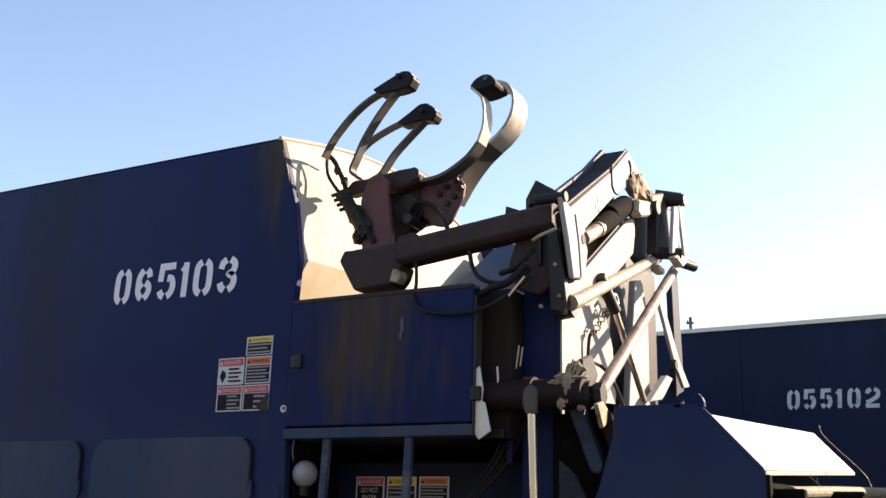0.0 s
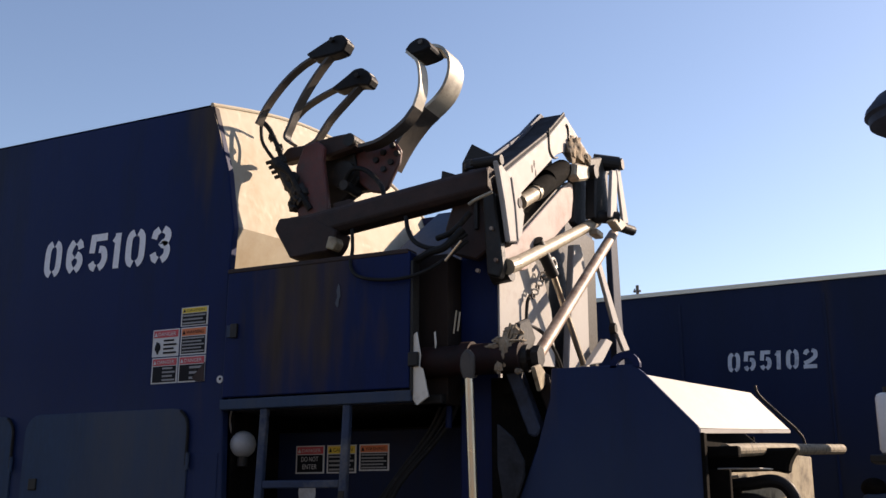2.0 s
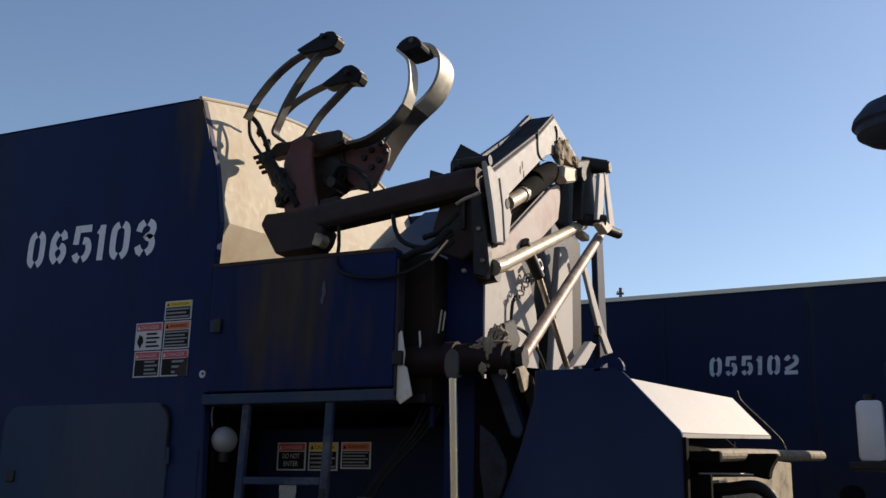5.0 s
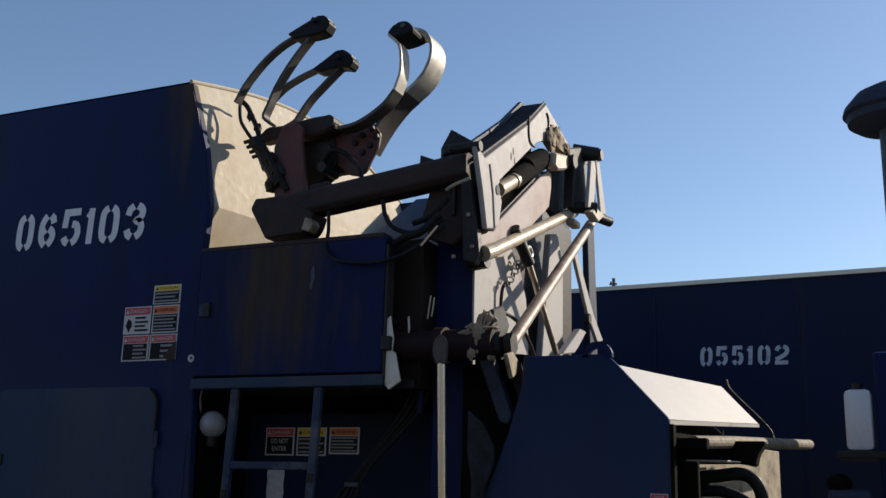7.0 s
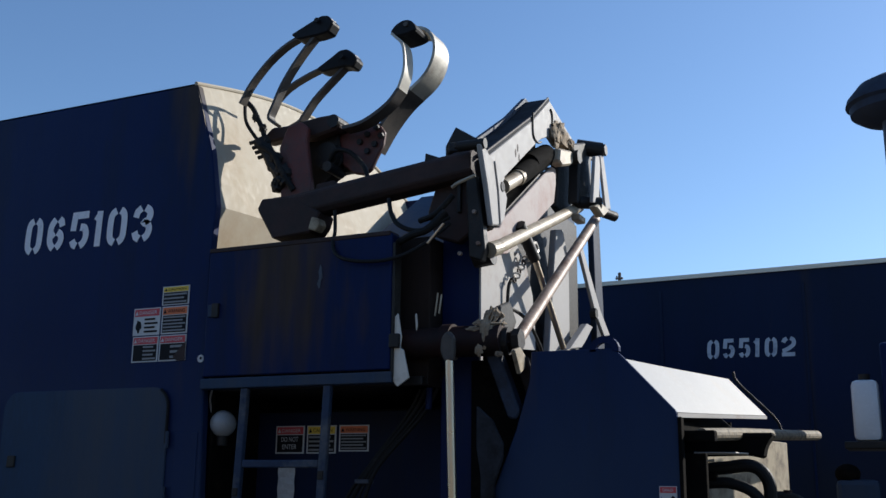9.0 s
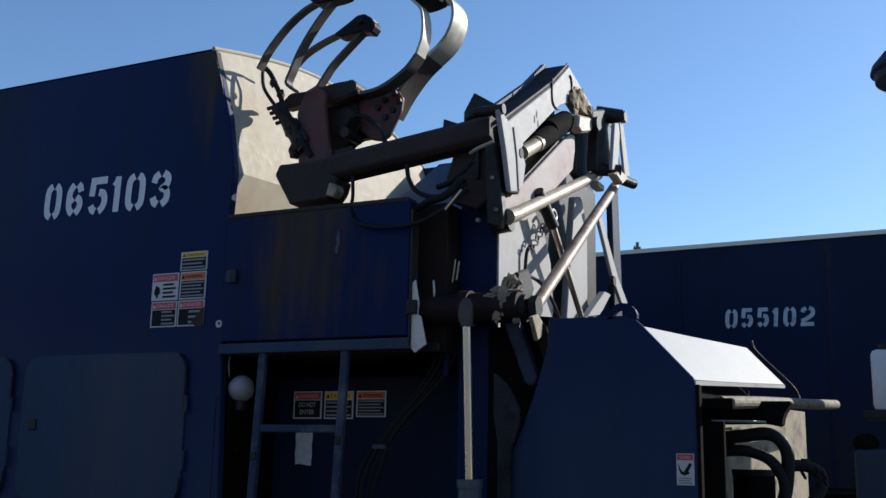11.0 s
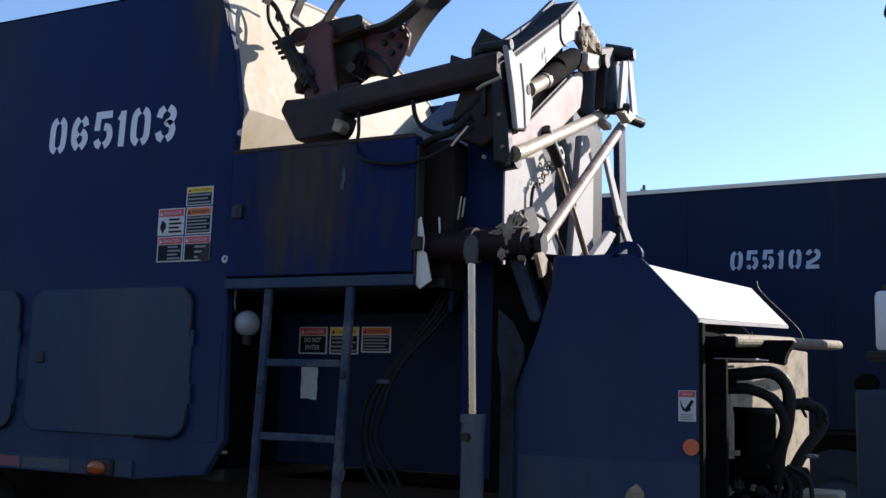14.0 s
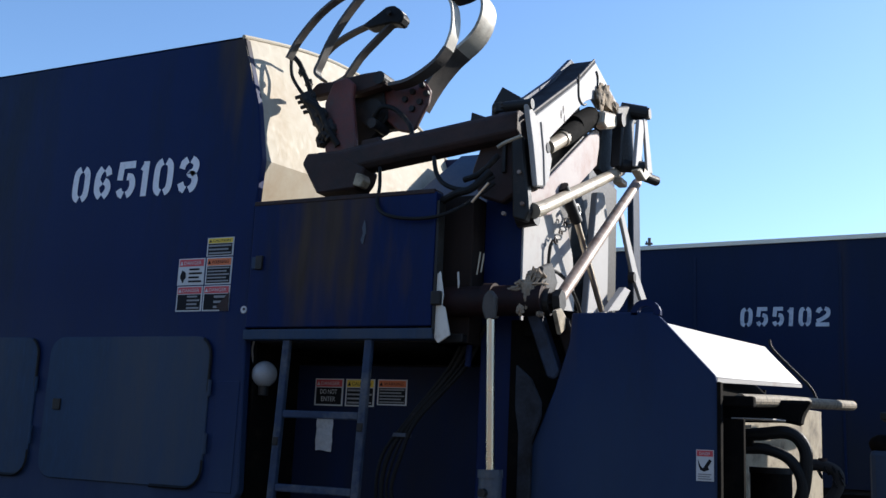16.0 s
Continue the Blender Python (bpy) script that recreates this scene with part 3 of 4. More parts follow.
    part("wire", pipe([(-3.165, 4.58, 1.915), (-3.172, 4.58, 1.86), (-3.16, 4.585, 1.80), (-3.13, 4.59, 1.755)], 0.005), D_WHITE, bulb, "thin pale wire")
    # hoses looping down in the recess
    for k, (dx, r, m) in enumerate(((0.0, 0.012, HOSE), (0.028, 0.007, HOSE), (0.055, 0.010, HOSE), (-0.028, 0.009, HOSE))):
        part("hydraulic_hose", pipe([(-2.02 + dx, 4.75, 2.0), (-2.12 + dx, 4.75, 1.8), (-2.32 + dx * 0.6, 4.72, 1.55), (-2.42 + dx * 1.2, 4.7, 1.38), (-2.45 + dx, 4.7, 1.2), (-2.40 + dx * 1.8, 4.72, 1.05), (-2.30 + dx, 4.75, 0.9)], r), m, TRUCK)
    part("hose_clamp", box(-2.40, -2.33, 4.69, 4.75, 1.465, 1.485, 0.004), GREY, TRUCK)
    # chassis
    for y in (5.25, 6.15):
        part("chassis_rail", box(-8.4, 0.6, y, y + 0.09, 0.68, 0.95, 0.006), DARK, TRUCK)


def build_wheels(truck, xs, y0, y1):
    for x in xs:
        for y in (y0, y1):
            prof = [(0.0, 0.24), (0.0, 0.30), (0.03, 0.47), (0.06, 0.505), (0.24, 0.505), (0.27, 0.47), (0.30, 0.30), (0.30, 0.24)]
            bm = bmesh.new()
            n = 36
            rings = [[bm.verts.new((x + r * math.cos(2 * math.pi * i / n), y + d, 0.505 + r * math.sin(2 * math.pi * i / n))) for d, r in prof] for i in range(n)]
            for i in range(n):
                for k in range(len(prof)):
                    j = (k + 1) % len(prof)
                    bm.faces.new((rings[i][k], rings[(i + 1) % n][k], rings[(i + 1) % n][j], rings[i][j]))
            w = part("wheel", bm, TYRE, truck, "black truck tyre on a steel rim", True)
            rim = rod((x, y + 0.06, 0.505), (x, y + 0.24, 0.505), 0.25, n=28)
            part("rim", rim, GREY, w)


NEAR_FINGER = [(x, 4.845, z) for x, z in ((-2.325, 3.768), (-2.308, 3.75), (-2.264, 3.703), (-2.247, 3.636), (-2.249, 3.542), (-2.278, 3.453), (-2.337, 3.386), (-2.426, 3.329), (-2.51, 3.296), (-2.605, 3.286))]
PAD_LINE = [(-2.338, 3.776), (-2.308, 3.814), (-2.262, 3.834), (-2.222, 3.828), (-2.195, 3.803), (-2.178, 3.761), (-2.228, 3.746), (-2.291, 3.74)]


def build_grabber():
    """The beam with the two-sided grabber on it."""
    y0, y1 = 4.55, 4.69
    beam = plate("x", -2.84, -1.76, [(y0, 2.755), (y0 + 0.025, 2.73), (y1 - 0.025, 2.73), (y1, 2.755), (y1, 2.835), (y1 - 0.025, 2.862), (y0 + 0.025, 2.862), (y0, 2.835)], 0.006)
    # the beam rises a little towards the arm
    for v in beam.verts:
        v.co.z += (v.co.x + 2.84) * 0.115
    beam = part("beam", beam, RUST, TRUCK, "heavy rusty box beam of the lift arm")
    part("shoe", plate("y", y0 - 0.003, y1 + 0.003, [(-2.933, 2.81), (-2.832, 2.646), (-2.613, 2.66), (-2.58, 2.70), (-2.563, 2.76), (-2.72, 2.855), (-2.908, 2.862)], 0.008), RUST, beam, "welded end of the beam")
    part("wear_block", plate("y", y0 - 0.01, y0 + 0.06, [(-2.621, 2.676), (-2.578, 2.662), (-2.555, 2.695), (-2.565, 2.725), (-2.604, 2.736)], 0.005), TAN, beam, "pale worn block")
    part("saddle", plate("y", 4.60, 4.66, [(-2.62, 2.88), (-2.52, 2.88), (-2.52, 2.93), (-2.62, 2.92)], 0.004), RUST, beam)
    # red bracket standing on the beam
    outline = [(-2.965, 3.21), (-2.955, 3.02), (-2.93, 2.86), (-2.76, 2.86), (-2.755, 2.98), (-2.795, 3.22), (-2.79, 3.30), (-2.84, 3.34), (-2.92, 3.32)]
    base = part("grabber_base", plate("y", 4.76, 4.80, outline, 0.008), RED, TRUCK, "red oxide grabber bracket, chipped")
    part("foot", box(-2.92, -2.78, 4.66, 4.95, 2.85, 2.90, 0.006), RUST, base)
    part("knuckle", plate("y", 4.82, 4.90, [(-3.13, 3.296), (-3.063, 3.358), (-2.968, 3.354), (-2.769, 3.377), (-2.671, 3.378), (-2.63, 3.324), (-2.643, 3.291), (-2.806, 3.263), (-2.994, 3.28), (-3.088, 3.271)], 0.012), RUST, TRUCK, "brown rusted knuckle bar")
    part("knuckle_end", rod((-2.668, 4.81, 3.335), (-2.668, 4.93, 3.335), 0.036, n=20), DARK, TRUCK)
    part("rotor_housing", plate("y", 4.965, 5.03, [(-2.84, 3.37), (-2.71, 3.38), (-2.56, 3.10), (-2.63, 3.098), (-2.70, 3.097), (-2.76, 3.06), (-2.85, 3.06)], 0.01), DARK, TRUCK, "dark greasy rotor housing")
    part("rotor_boss", rod((-2.74, 4.87, 3.17), (-2.74, 4.97, 3.17), 0.075, n=20), DARK, TRUCK, "", True)
    part("cheek", plate("y", 4.905, 4.93, [(-2.88, 3.33), (-2.70, 3.33), (-2.66, 3.14), (-2.72, 3.06), (-2.82, 2.98), (-2.88, 2.98)], 0.006), DARK, TRUCK)
    part("pin", rod((-2.70, 4.82, 3.09), (-2.70, 4.97, 3.09), 0.028), DARK, TRUCK)
    plate_line = [(-2.72, 3.331), (-2.585, 3.347), (-2.474, 3.355), (-2.418, 3.276), (-2.428, 3.202), (-2.461, 3.144), (-2.494, 3.077), (-2.538, 3.055), (-2.60, 3.07), (-2.70, 3.15), (-2.77, 3.2)]
    yoke = part("yoke", plate("y", 4.93, 4.96, plate_line, 0.008), RED, TRUCK, "red oxide yoke plate with a cluster of bolts")
    for x, z in ((-2.465, 3.306), (-2.519, 3.276), (-2.563, 3.238), (-2.473, 3.215), (-2.437, 3.258), (-2.517, 3.181)):
        part("bolt", bolt((x, 4.93, z), (0, -1, 0), 0.017, 0.018), DARK, yoke)
    # fingers towards the body: curved outer bar and inner strut meeting at a pad
    for y, out, inn, pad, blk in (
            (4.70, [(-3.177, 3.462), (-3.118, 3.562), (-3.013, 3.675), (-2.906, 3.75), (-2.81, 3.787), (-2.73, 3.805)], [(-2.678, 3.81), (-2.768, 3.721), (-2.853, 3.617), (-2.918, 3.515), (-2.958, 3.425), (-2.984, 3.355), (-2.938, 3.309)],
             [(-2.86, 3.801), (-2.754, 3.845), (-2.677, 3.875), (-2.634, 3.869), (-2.598, 3.822), (-2.625, 3.773), (-2.68, 3.765), (-2.815, 3.763)], (-2.637, 3.841)),
            (4.98, [(-3.157, 3.565), (-3.072, 3.637), (-2.959, 3.689), (-2.841, 3.725), (-2.749, 3.745)], [(-2.686, 3.719), (-2.793, 3.628), (-2.887, 3.543), (-2.951, 3.46), (-2.987, 3.422), (-3.092, 3.384)],
             [(-2.875, 3.716), (-2.78, 3.769), (-2.726, 3.803), (-2.679, 3.803), (-2.635, 3.771), (-2.609, 3.726), (-2.633, 3.687), (-2.691, 3.701), (-2.83, 3.69)], (-2.647, 3.752))):
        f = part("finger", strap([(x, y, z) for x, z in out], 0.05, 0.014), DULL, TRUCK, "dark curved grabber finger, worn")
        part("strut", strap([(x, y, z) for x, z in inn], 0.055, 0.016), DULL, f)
        part("tip_pad", plate("y", y - 0.04, y + 0.045, pad, 0.008), RUBBER, f, "black rubber tip pad")
        part("tip_block", plate("y", y - 0.03, y + 0.03, [(blk[0] - 0.02, blk[1] + 0.02), (blk[0] + 0.014, blk[1] + 0.018), (blk[0] + 0.032, blk[1] - 0.022), (blk[0] + 0.004, blk[1] - 0.034), (blk[0] - 0.03, blk[1] - 0.024)], 0.006), BARE, f, "pale worn end of the tip pad")
        part("tip_bolt", bolt((blk[0] - 0.05, y - 0.05, blk[1] + 0.0), (0, -1, 0), 0.014, 0.014), DARK, f)
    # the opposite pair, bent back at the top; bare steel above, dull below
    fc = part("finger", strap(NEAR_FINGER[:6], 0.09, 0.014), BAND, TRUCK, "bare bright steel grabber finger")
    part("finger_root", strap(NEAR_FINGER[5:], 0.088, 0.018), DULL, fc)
    yd = 5.03
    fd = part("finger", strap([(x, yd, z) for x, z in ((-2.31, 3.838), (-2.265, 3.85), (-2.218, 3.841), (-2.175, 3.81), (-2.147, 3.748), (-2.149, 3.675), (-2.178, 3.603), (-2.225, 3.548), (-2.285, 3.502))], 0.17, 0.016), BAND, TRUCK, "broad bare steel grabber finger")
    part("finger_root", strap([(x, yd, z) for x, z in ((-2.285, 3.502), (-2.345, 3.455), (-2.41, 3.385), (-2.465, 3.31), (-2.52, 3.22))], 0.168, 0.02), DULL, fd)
    part("tip_pad", plate("y", 4.80, 4.97, PAD_LINE, 0.010), RUBBER, fd, "black rubber tip pad")
    part("tip_bolt", bolt((-2.238, 4.80, 3.80), (0, -1, 0), 0.014, 0.010), DULL, fd)
    # hoses on the grabber
    yh = 4.76
    part("hose", pipe([(-3.20, yh, 3.51), (-3.20, yh, 3.45), (-3.185, yh, 3.38), (-3.13, yh, 3.30), (-3.06, yh, 3.22)], 0.010), HOSE, TRUCK)
    part("hose", pipe([(-3.20, yh, 3.51), (-3.15, yh, 3.46), (-3.11, yh, 3.39), (-3.08, yh, 3.33), (-3.05, yh, 3.25)], 0.014), HOSE, TRUCK)
    bank = part("hose_bank", pipe([(-3.09, yh, 3.26), (-3.04, yh, 3.20), (-2.98, yh, 3.10), (-2.90, yh, 3.0)], 0.038), DARK, TRUCK, "greasy bank of hoses and fittings")
    part("hose", pipe([(-3.06, yh - 0.03, 3.22), (-2.97, yh - 0.04, 3.16), (-2.92, yh - 0.03, 3.06), (-2.86, yh, 2.96)], 0.018), HOSE, bank)
    for x, z, r in ((-3.125, 3.40, 0.02), (-3.075, 3.33, 0.022), (-3.05, 3.25, 0.026), (-2.99, 3.13, 0.045), (-2.93, 3.05, 0.05), (-2.96, 3.0, 0.035)):
        part("fitting", lump((x, yh, z), r, x * 9, (1, 0.9, 1.2)), DARK, bank)
    for k in range(4):
        z = 3.27 - 0.03 * k
        part("fitting", rod((-3.14 + 0.02 * k, yh - 0.02, z - 0.02), (-3.05 + 0.02 * k, yh - 0.01, z), 0.011, n=8), DARK, bank)
    part("hose", pipe([(-2.72, 4.86, 3.12), (-2.66, 4.84, 3.175), (-2.59, 4.84, 3.165), (-2.52, 4.83, 3.11), (-2.44, 4.78, 3.02), (-2.40, 4.74, 2.9)], 0.013), HOSE, TRUCK)
    yl = 4.50
    part("hose", pipe([(-2.445, yl, 2.74), (-2.44, yl, 2.64), (-2.43, yl - 0.03, 2.55), (-2.37, yl - 0.05, 2.49), (-2.24, yl - 0.05, 2.462), (-2.10, yl - 0.04, 2.468), (-1.98, yl, 2.525), (-1.86, yl + 0.05, 2.63)], 0.009), HOSE, TRUCK)
    part("hose", pipe([(-2.18, yl + 0.05, 2.78), (-2.15, yl + 0.02, 2.70), (-2.10, yl, 2.635), (-2.02, yl, 2.60), (-1.94, yl, 2.605), (-1.86, yl + 0.04, 2.66)], 0.011), HOSE, TRUCK)
    part("hose", pipe([(-2.12, yl + 0.03, 2.555), (-2.03, yl, 2.58), (-1.95, yl, 2.60), (-1.87, yl + 0.02, 2.68)], 0.018), HOSE, TRUCK)
    part("hose", pipe([(-2.02, yl + 0.06, 2.66), (-1.93, yl + 0.04, 2.68), (-1.84, yl + 0.04, 2.76)], 0.014), HOSE, TRUCK)
    part("grease_line", rod((-1.935, yl - 0.03, 2.525), (-1.855, yl - 0.03, 2.61), 0.006, n=8), CHROME, TRUCK)


def away(bm, k):
    """Sets a part k times as far out from the yard's side, grown to suit."""
    for v in bm.verts:
        v.co = Vector((0, 0.46, 1.46)) + (v.co - Vector((0, 0.46, 1.46))) * k
    return bm


def build_arm():
    """The lift arm: plates, links and tubes in planes across the truck."""
    face, back = -1.72, -1.735
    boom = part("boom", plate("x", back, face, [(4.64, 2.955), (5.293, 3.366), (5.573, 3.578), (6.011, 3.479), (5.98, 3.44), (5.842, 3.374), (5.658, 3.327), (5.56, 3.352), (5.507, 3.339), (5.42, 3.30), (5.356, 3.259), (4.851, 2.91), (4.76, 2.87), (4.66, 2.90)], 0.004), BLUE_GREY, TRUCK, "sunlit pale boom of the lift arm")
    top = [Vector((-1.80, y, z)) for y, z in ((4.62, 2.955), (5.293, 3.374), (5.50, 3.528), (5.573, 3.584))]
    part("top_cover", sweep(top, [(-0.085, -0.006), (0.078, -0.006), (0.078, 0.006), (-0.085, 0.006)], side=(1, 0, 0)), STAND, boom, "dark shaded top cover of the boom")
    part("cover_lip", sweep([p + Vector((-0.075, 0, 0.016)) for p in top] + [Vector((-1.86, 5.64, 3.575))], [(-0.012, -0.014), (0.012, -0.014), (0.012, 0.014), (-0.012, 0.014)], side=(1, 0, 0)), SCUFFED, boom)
    part("edge_bead", sweep([p + Vector((0.07, 0, 0.010)) for p in top], ring(0.007, 8)), DULL, boom)
    part("arm_web", plate("x", -1.86, -1.84, [(4.62, 2.70), (4.62, 2.93), (5.40, 3.40), (5.66, 3.42), (5.70, 3.15), (5.3, 2.72)], 0.003), DARK, boom)
    part("end_plate", plate("x", -1.86, -1.735, [(5.573, 3.578), (5.61, 3.578), (6.03, 3.474), (6.01, 3.465), (5.585, 3.56)], 0.002), BLUE_GREY, boom)
    weld = [Vector((face + 0.003, y, z)) for y, z in ((5.285, 3.36), (5.283, 3.27), (5.30, 3.225), (5.36, 3.215), (5.41, 3.235))]
    part("weld_seam", sweep(smooth_line([(q.x, q.y, q.z + 0.045) for q in weld], 4), ring(0.006, 8)), DARK, boom)
    part("slot", sweep([Vector((face + 0.003, 5.575 + 0.035 * math.cos(radians(a)), 3.475 + 0.05 * math.sin(radians(a)))) for a in range(-50, 101, 17)], ring(0.007, 8)), DARK, boom)
    for k, (y, z) in enumerate(((5.03, 3.10), (5.06, 3.135), (5.08, 3.09))):
        part("paint_chip", lump((face, y, z), 0.012, 3.0 + k, (0.15, 0.8, 1.8)), RUST, boom)
    plate_line = [(4.658, 2.622), (4.849, 2.669), (4.895, 2.725), (5.573, 3.172), (5.66, 3.215), (5.711, 3.218), (5.713, 3.129), (5.673, 3.009), (5.293, 2.769), (4.962, 2.565), (4.661, 2.489)]
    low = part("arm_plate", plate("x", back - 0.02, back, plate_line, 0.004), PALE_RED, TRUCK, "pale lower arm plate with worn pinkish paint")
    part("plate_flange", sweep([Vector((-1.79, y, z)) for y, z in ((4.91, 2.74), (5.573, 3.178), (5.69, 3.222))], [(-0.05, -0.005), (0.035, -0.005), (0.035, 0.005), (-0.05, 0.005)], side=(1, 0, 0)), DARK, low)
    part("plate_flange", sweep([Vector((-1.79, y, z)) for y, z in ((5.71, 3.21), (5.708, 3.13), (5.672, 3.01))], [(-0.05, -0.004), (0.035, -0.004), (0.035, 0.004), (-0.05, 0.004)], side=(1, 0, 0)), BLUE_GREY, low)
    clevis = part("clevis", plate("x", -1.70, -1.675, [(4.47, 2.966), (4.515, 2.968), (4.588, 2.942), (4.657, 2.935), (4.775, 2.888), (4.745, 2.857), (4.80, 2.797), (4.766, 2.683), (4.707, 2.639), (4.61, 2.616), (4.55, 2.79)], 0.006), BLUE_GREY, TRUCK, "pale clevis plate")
    part("clevis_rib", sweep([Vector((-1.672, y, z)) for y, z in ((4.63, 2.93), (4.675, 2.80), (4.70, 2.645))], ring(0.004, 8)), BLUE_GREY, clevis)
    part("pin_hole", rod((-1.70, 4.735, 2.835), (-1.671, 4.735, 2.835), 0.024), RUBBER, clevis)
    part("clevis_pin", rod((-1.80, 4.50, 2.975), (-1.665, 4.50, 2.975), 0.024), DARK, clevis)
    part("hose_stub", pipe([(-1.83, 4.50, 2.785), (-1.79, 4.49, 2.80), (-1.71, 4.49, 2.825)], 0.008), TUBE, clevis)
    part("arm_cylinder", rod((-1.75, 4.93, 2.90), (-1.74, 5.115, 2.998), 0.037), TUBE, TRUCK, "pale grey cylinder inside the arm", True)
    part("cylinder_gland", rod((-1.741, 5.10, 2.99), (-1.74, 5.13, 3.006), 0.043), TUBE, TRUCK, "", True)
    part("cylinder_barrel", rod((-1.75, 5.12, 3.0), (-1.75, 5.56, 3.245), 0.052), SOOT, TRUCK, "sooty cylinder barrel", True)
    part("barrel_cap", rod((-1.76, 5.33, 3.13), (-1.75, 5.58, 3.262), 0.062), SOOT, TRUCK, "", True)
    part("cylinder_eye", plate("x", -1.72, -1.66, [(5.55, 3.21), (5.57, 3.29), (5.80, 3.345), (5.83, 3.31), (5.79, 3.255), (5.61, 3.195)], 0.012), TUBE, TRUCK, "pale worn cylinder eye")
    part("eye_pin", rod((-1.76, 5.83, 3.315), (-1.63, 5.83, 3.315), 0.04), DARK, TRUCK)
    flap = plate("y", 4.70, 4.712, [(-1.957, 3.063), (-1.905, 3.154), (-1.761, 3.06), (-1.782, 3.023), (-1.855, 2.994), (-1.957, 3.009)], 0.003)
    part("guard_flap", flap, DARK, TRUCK, "black bent guard flap over the beam")
    part("guard_fin", plate("y", 4.60, 4.68, [(-2.023, 2.943), (-2.017, 3.005), (-1.934, 2.97), (-1.934, 2.936)], 0.004), DARK, TRUCK)
    part("guard_lug", lump((-1.875, 4.66, 3.025), 0.04, 4.0, (1.3, 0.8, 0.8)), DARK, TRUCK)
    mud = lump((-1.71, 5.72, 3.42), 0.075, 1.0, (0.45, 1.6, 1.0))
    part("mud", mud, MUD, TRUCK, "dry mud caked on the arm joint")
    part("mud", lump((-1.70, 5.60, 3.37), 0.045, 2.0, (0.5, 1.2, 1.3)), MUD, TRUCK, "dry mud caked on the arm joint")
    part("mud", lump((-1.69, 5.86, 3.40), 0.04, 6.0, (0.5, 1.4, 1.0)), MUD, TRUCK, "dry mud caked on the arm joint")
    # dark carriage between beam and tower
    part("carriage", plate("y", 4.64, 4.70, [(-1.98, 2.60), (-2.02, 2.72), (-1.98, 2.84), (-1.70, 2.87), (-1.70, 2.62), (-1.80, 2.60), (-1.86, 2.56)], 0.008), RUST, TRUCK, "rusty carriage plate")
    part("carriage_link", plate("y", 4.58, 4.64, [(-1.80, 2.86), (-1.74, 2.86), (-1.70, 2.50), (-1.72, 2.45), (-1.78, 2.47)], 0.008), DARK, TRUCK)
    for x, z in ((-1.75, 2.68), (-1.73, 2.53), (-1.82, 2.49)):
        part("grease_nipple", bolt((x, 4.58, z), (0, -1, 0), 0.010, 0.014), TUBE_RUSTY, TRUCK)
    # elbow frame
    kn = part("elbow_frame", away(plate("x", -1.62, -1.56, [(5.484, 3.275), (5.695, 3.348), (5.86, 3.40), (5.90, 3.372), (5.86, 3.29), (5.827, 3.285), (5.803, 3.021), (5.558, 2.958), (5.587, 3.20), (5.505, 3.191)], 0.008), 1.07), DARK, TRUCK, "dark elbow frame of the arm")
    part("hanger", away(plate("x", -1.70, -1.66, [(5.523, 3.147), (5.50, 3.20), (5.80, 3.30), (5.789, 3.23), (5.781, 2.971), (5.66, 2.90), (5.503, 2.934)], 0.006), 1.07), DARK, kn)
    part("elbow_link", away(plate("x", -1.51, -1.49, [(5.667, 3.251), (5.779, 3.285), (5.718, 2.991), (5.599, 2.967)], 0.004), 1.07), BLUE_GREY, kn)
    part("elbow_link", away(plate("x", -1.50, -1.485, [(5.745, 3.28), (5.814, 3.30), (5.943, 3.014), (5.836, 2.988)], 0.004), 1.07), BLUE_GREY, kn)
    part("elbow_back", away(plate("x", -1.535, -1.52, [(5.76, 3.28), (5.80, 3.285), (5.87, 3.02), (5.70, 3.0)], 0.004), 1.07), UMBER, kn)
    part("pin", away(rod((-1.62, 5.74, 3.345), (-1.49, 5.80, 3.325), 0.044), 1.07), DARK, kn)
    part("pin_nut", away(bolt((-1.49, 5.80, 3.325), (1, 0, 0), 0.034, 0.025), 1.07), DULL, kn)
    part("pin", away(rod((-1.60, 5.62, 2.985), (-1.475, 5.70, 2.985), 0.034), 1.07), DARK, kn)
    part("pin", away(rod((-1.50, 5.84, 2.97), (-1.46, 5.93, 2.965), 0.028), 1.07), DARK, kn)
    part("collar", away(plate("x", -1.52, -1.47, [(5.591, 2.941), (5.704, 2.992), (5.881, 2.991), (5.737, 2.916)], 0.008), 1.07), TUBE, kn, "pale collar block")
    part("collar", away(box(-1.60, -1.55, 5.55, 5.66, 2.865, 2.90, 0.008), 1.07), TUBE, kn)
    part("link_tube", rod((-1.70, 4.69, 2.525), (-1.728, 6.12, 3.098), 0.032), TUBE, TRUCK, "pale painted link tube", True)
    part("link_tube", rod((-1.60, 4.71, 2.095), (-1.675, 6.281, 3.058), 0.030), TUBE_RUSTY, TRUCK, "pale painted link tube with rust", True)
    part("tube_collar", rod((-1.80, 4.70, 2.50), (-1.71, 4.70, 2.51), 0.055), DARK, TRUCK)
    part("tube_end", rod((-1.70, 4.64, 2.51), (-1.69, 4.72, 2.54), 0.036), TUBE, TRUCK)
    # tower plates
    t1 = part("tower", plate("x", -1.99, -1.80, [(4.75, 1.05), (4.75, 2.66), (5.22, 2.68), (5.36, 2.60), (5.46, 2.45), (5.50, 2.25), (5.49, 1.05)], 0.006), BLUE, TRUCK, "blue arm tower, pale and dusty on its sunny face")
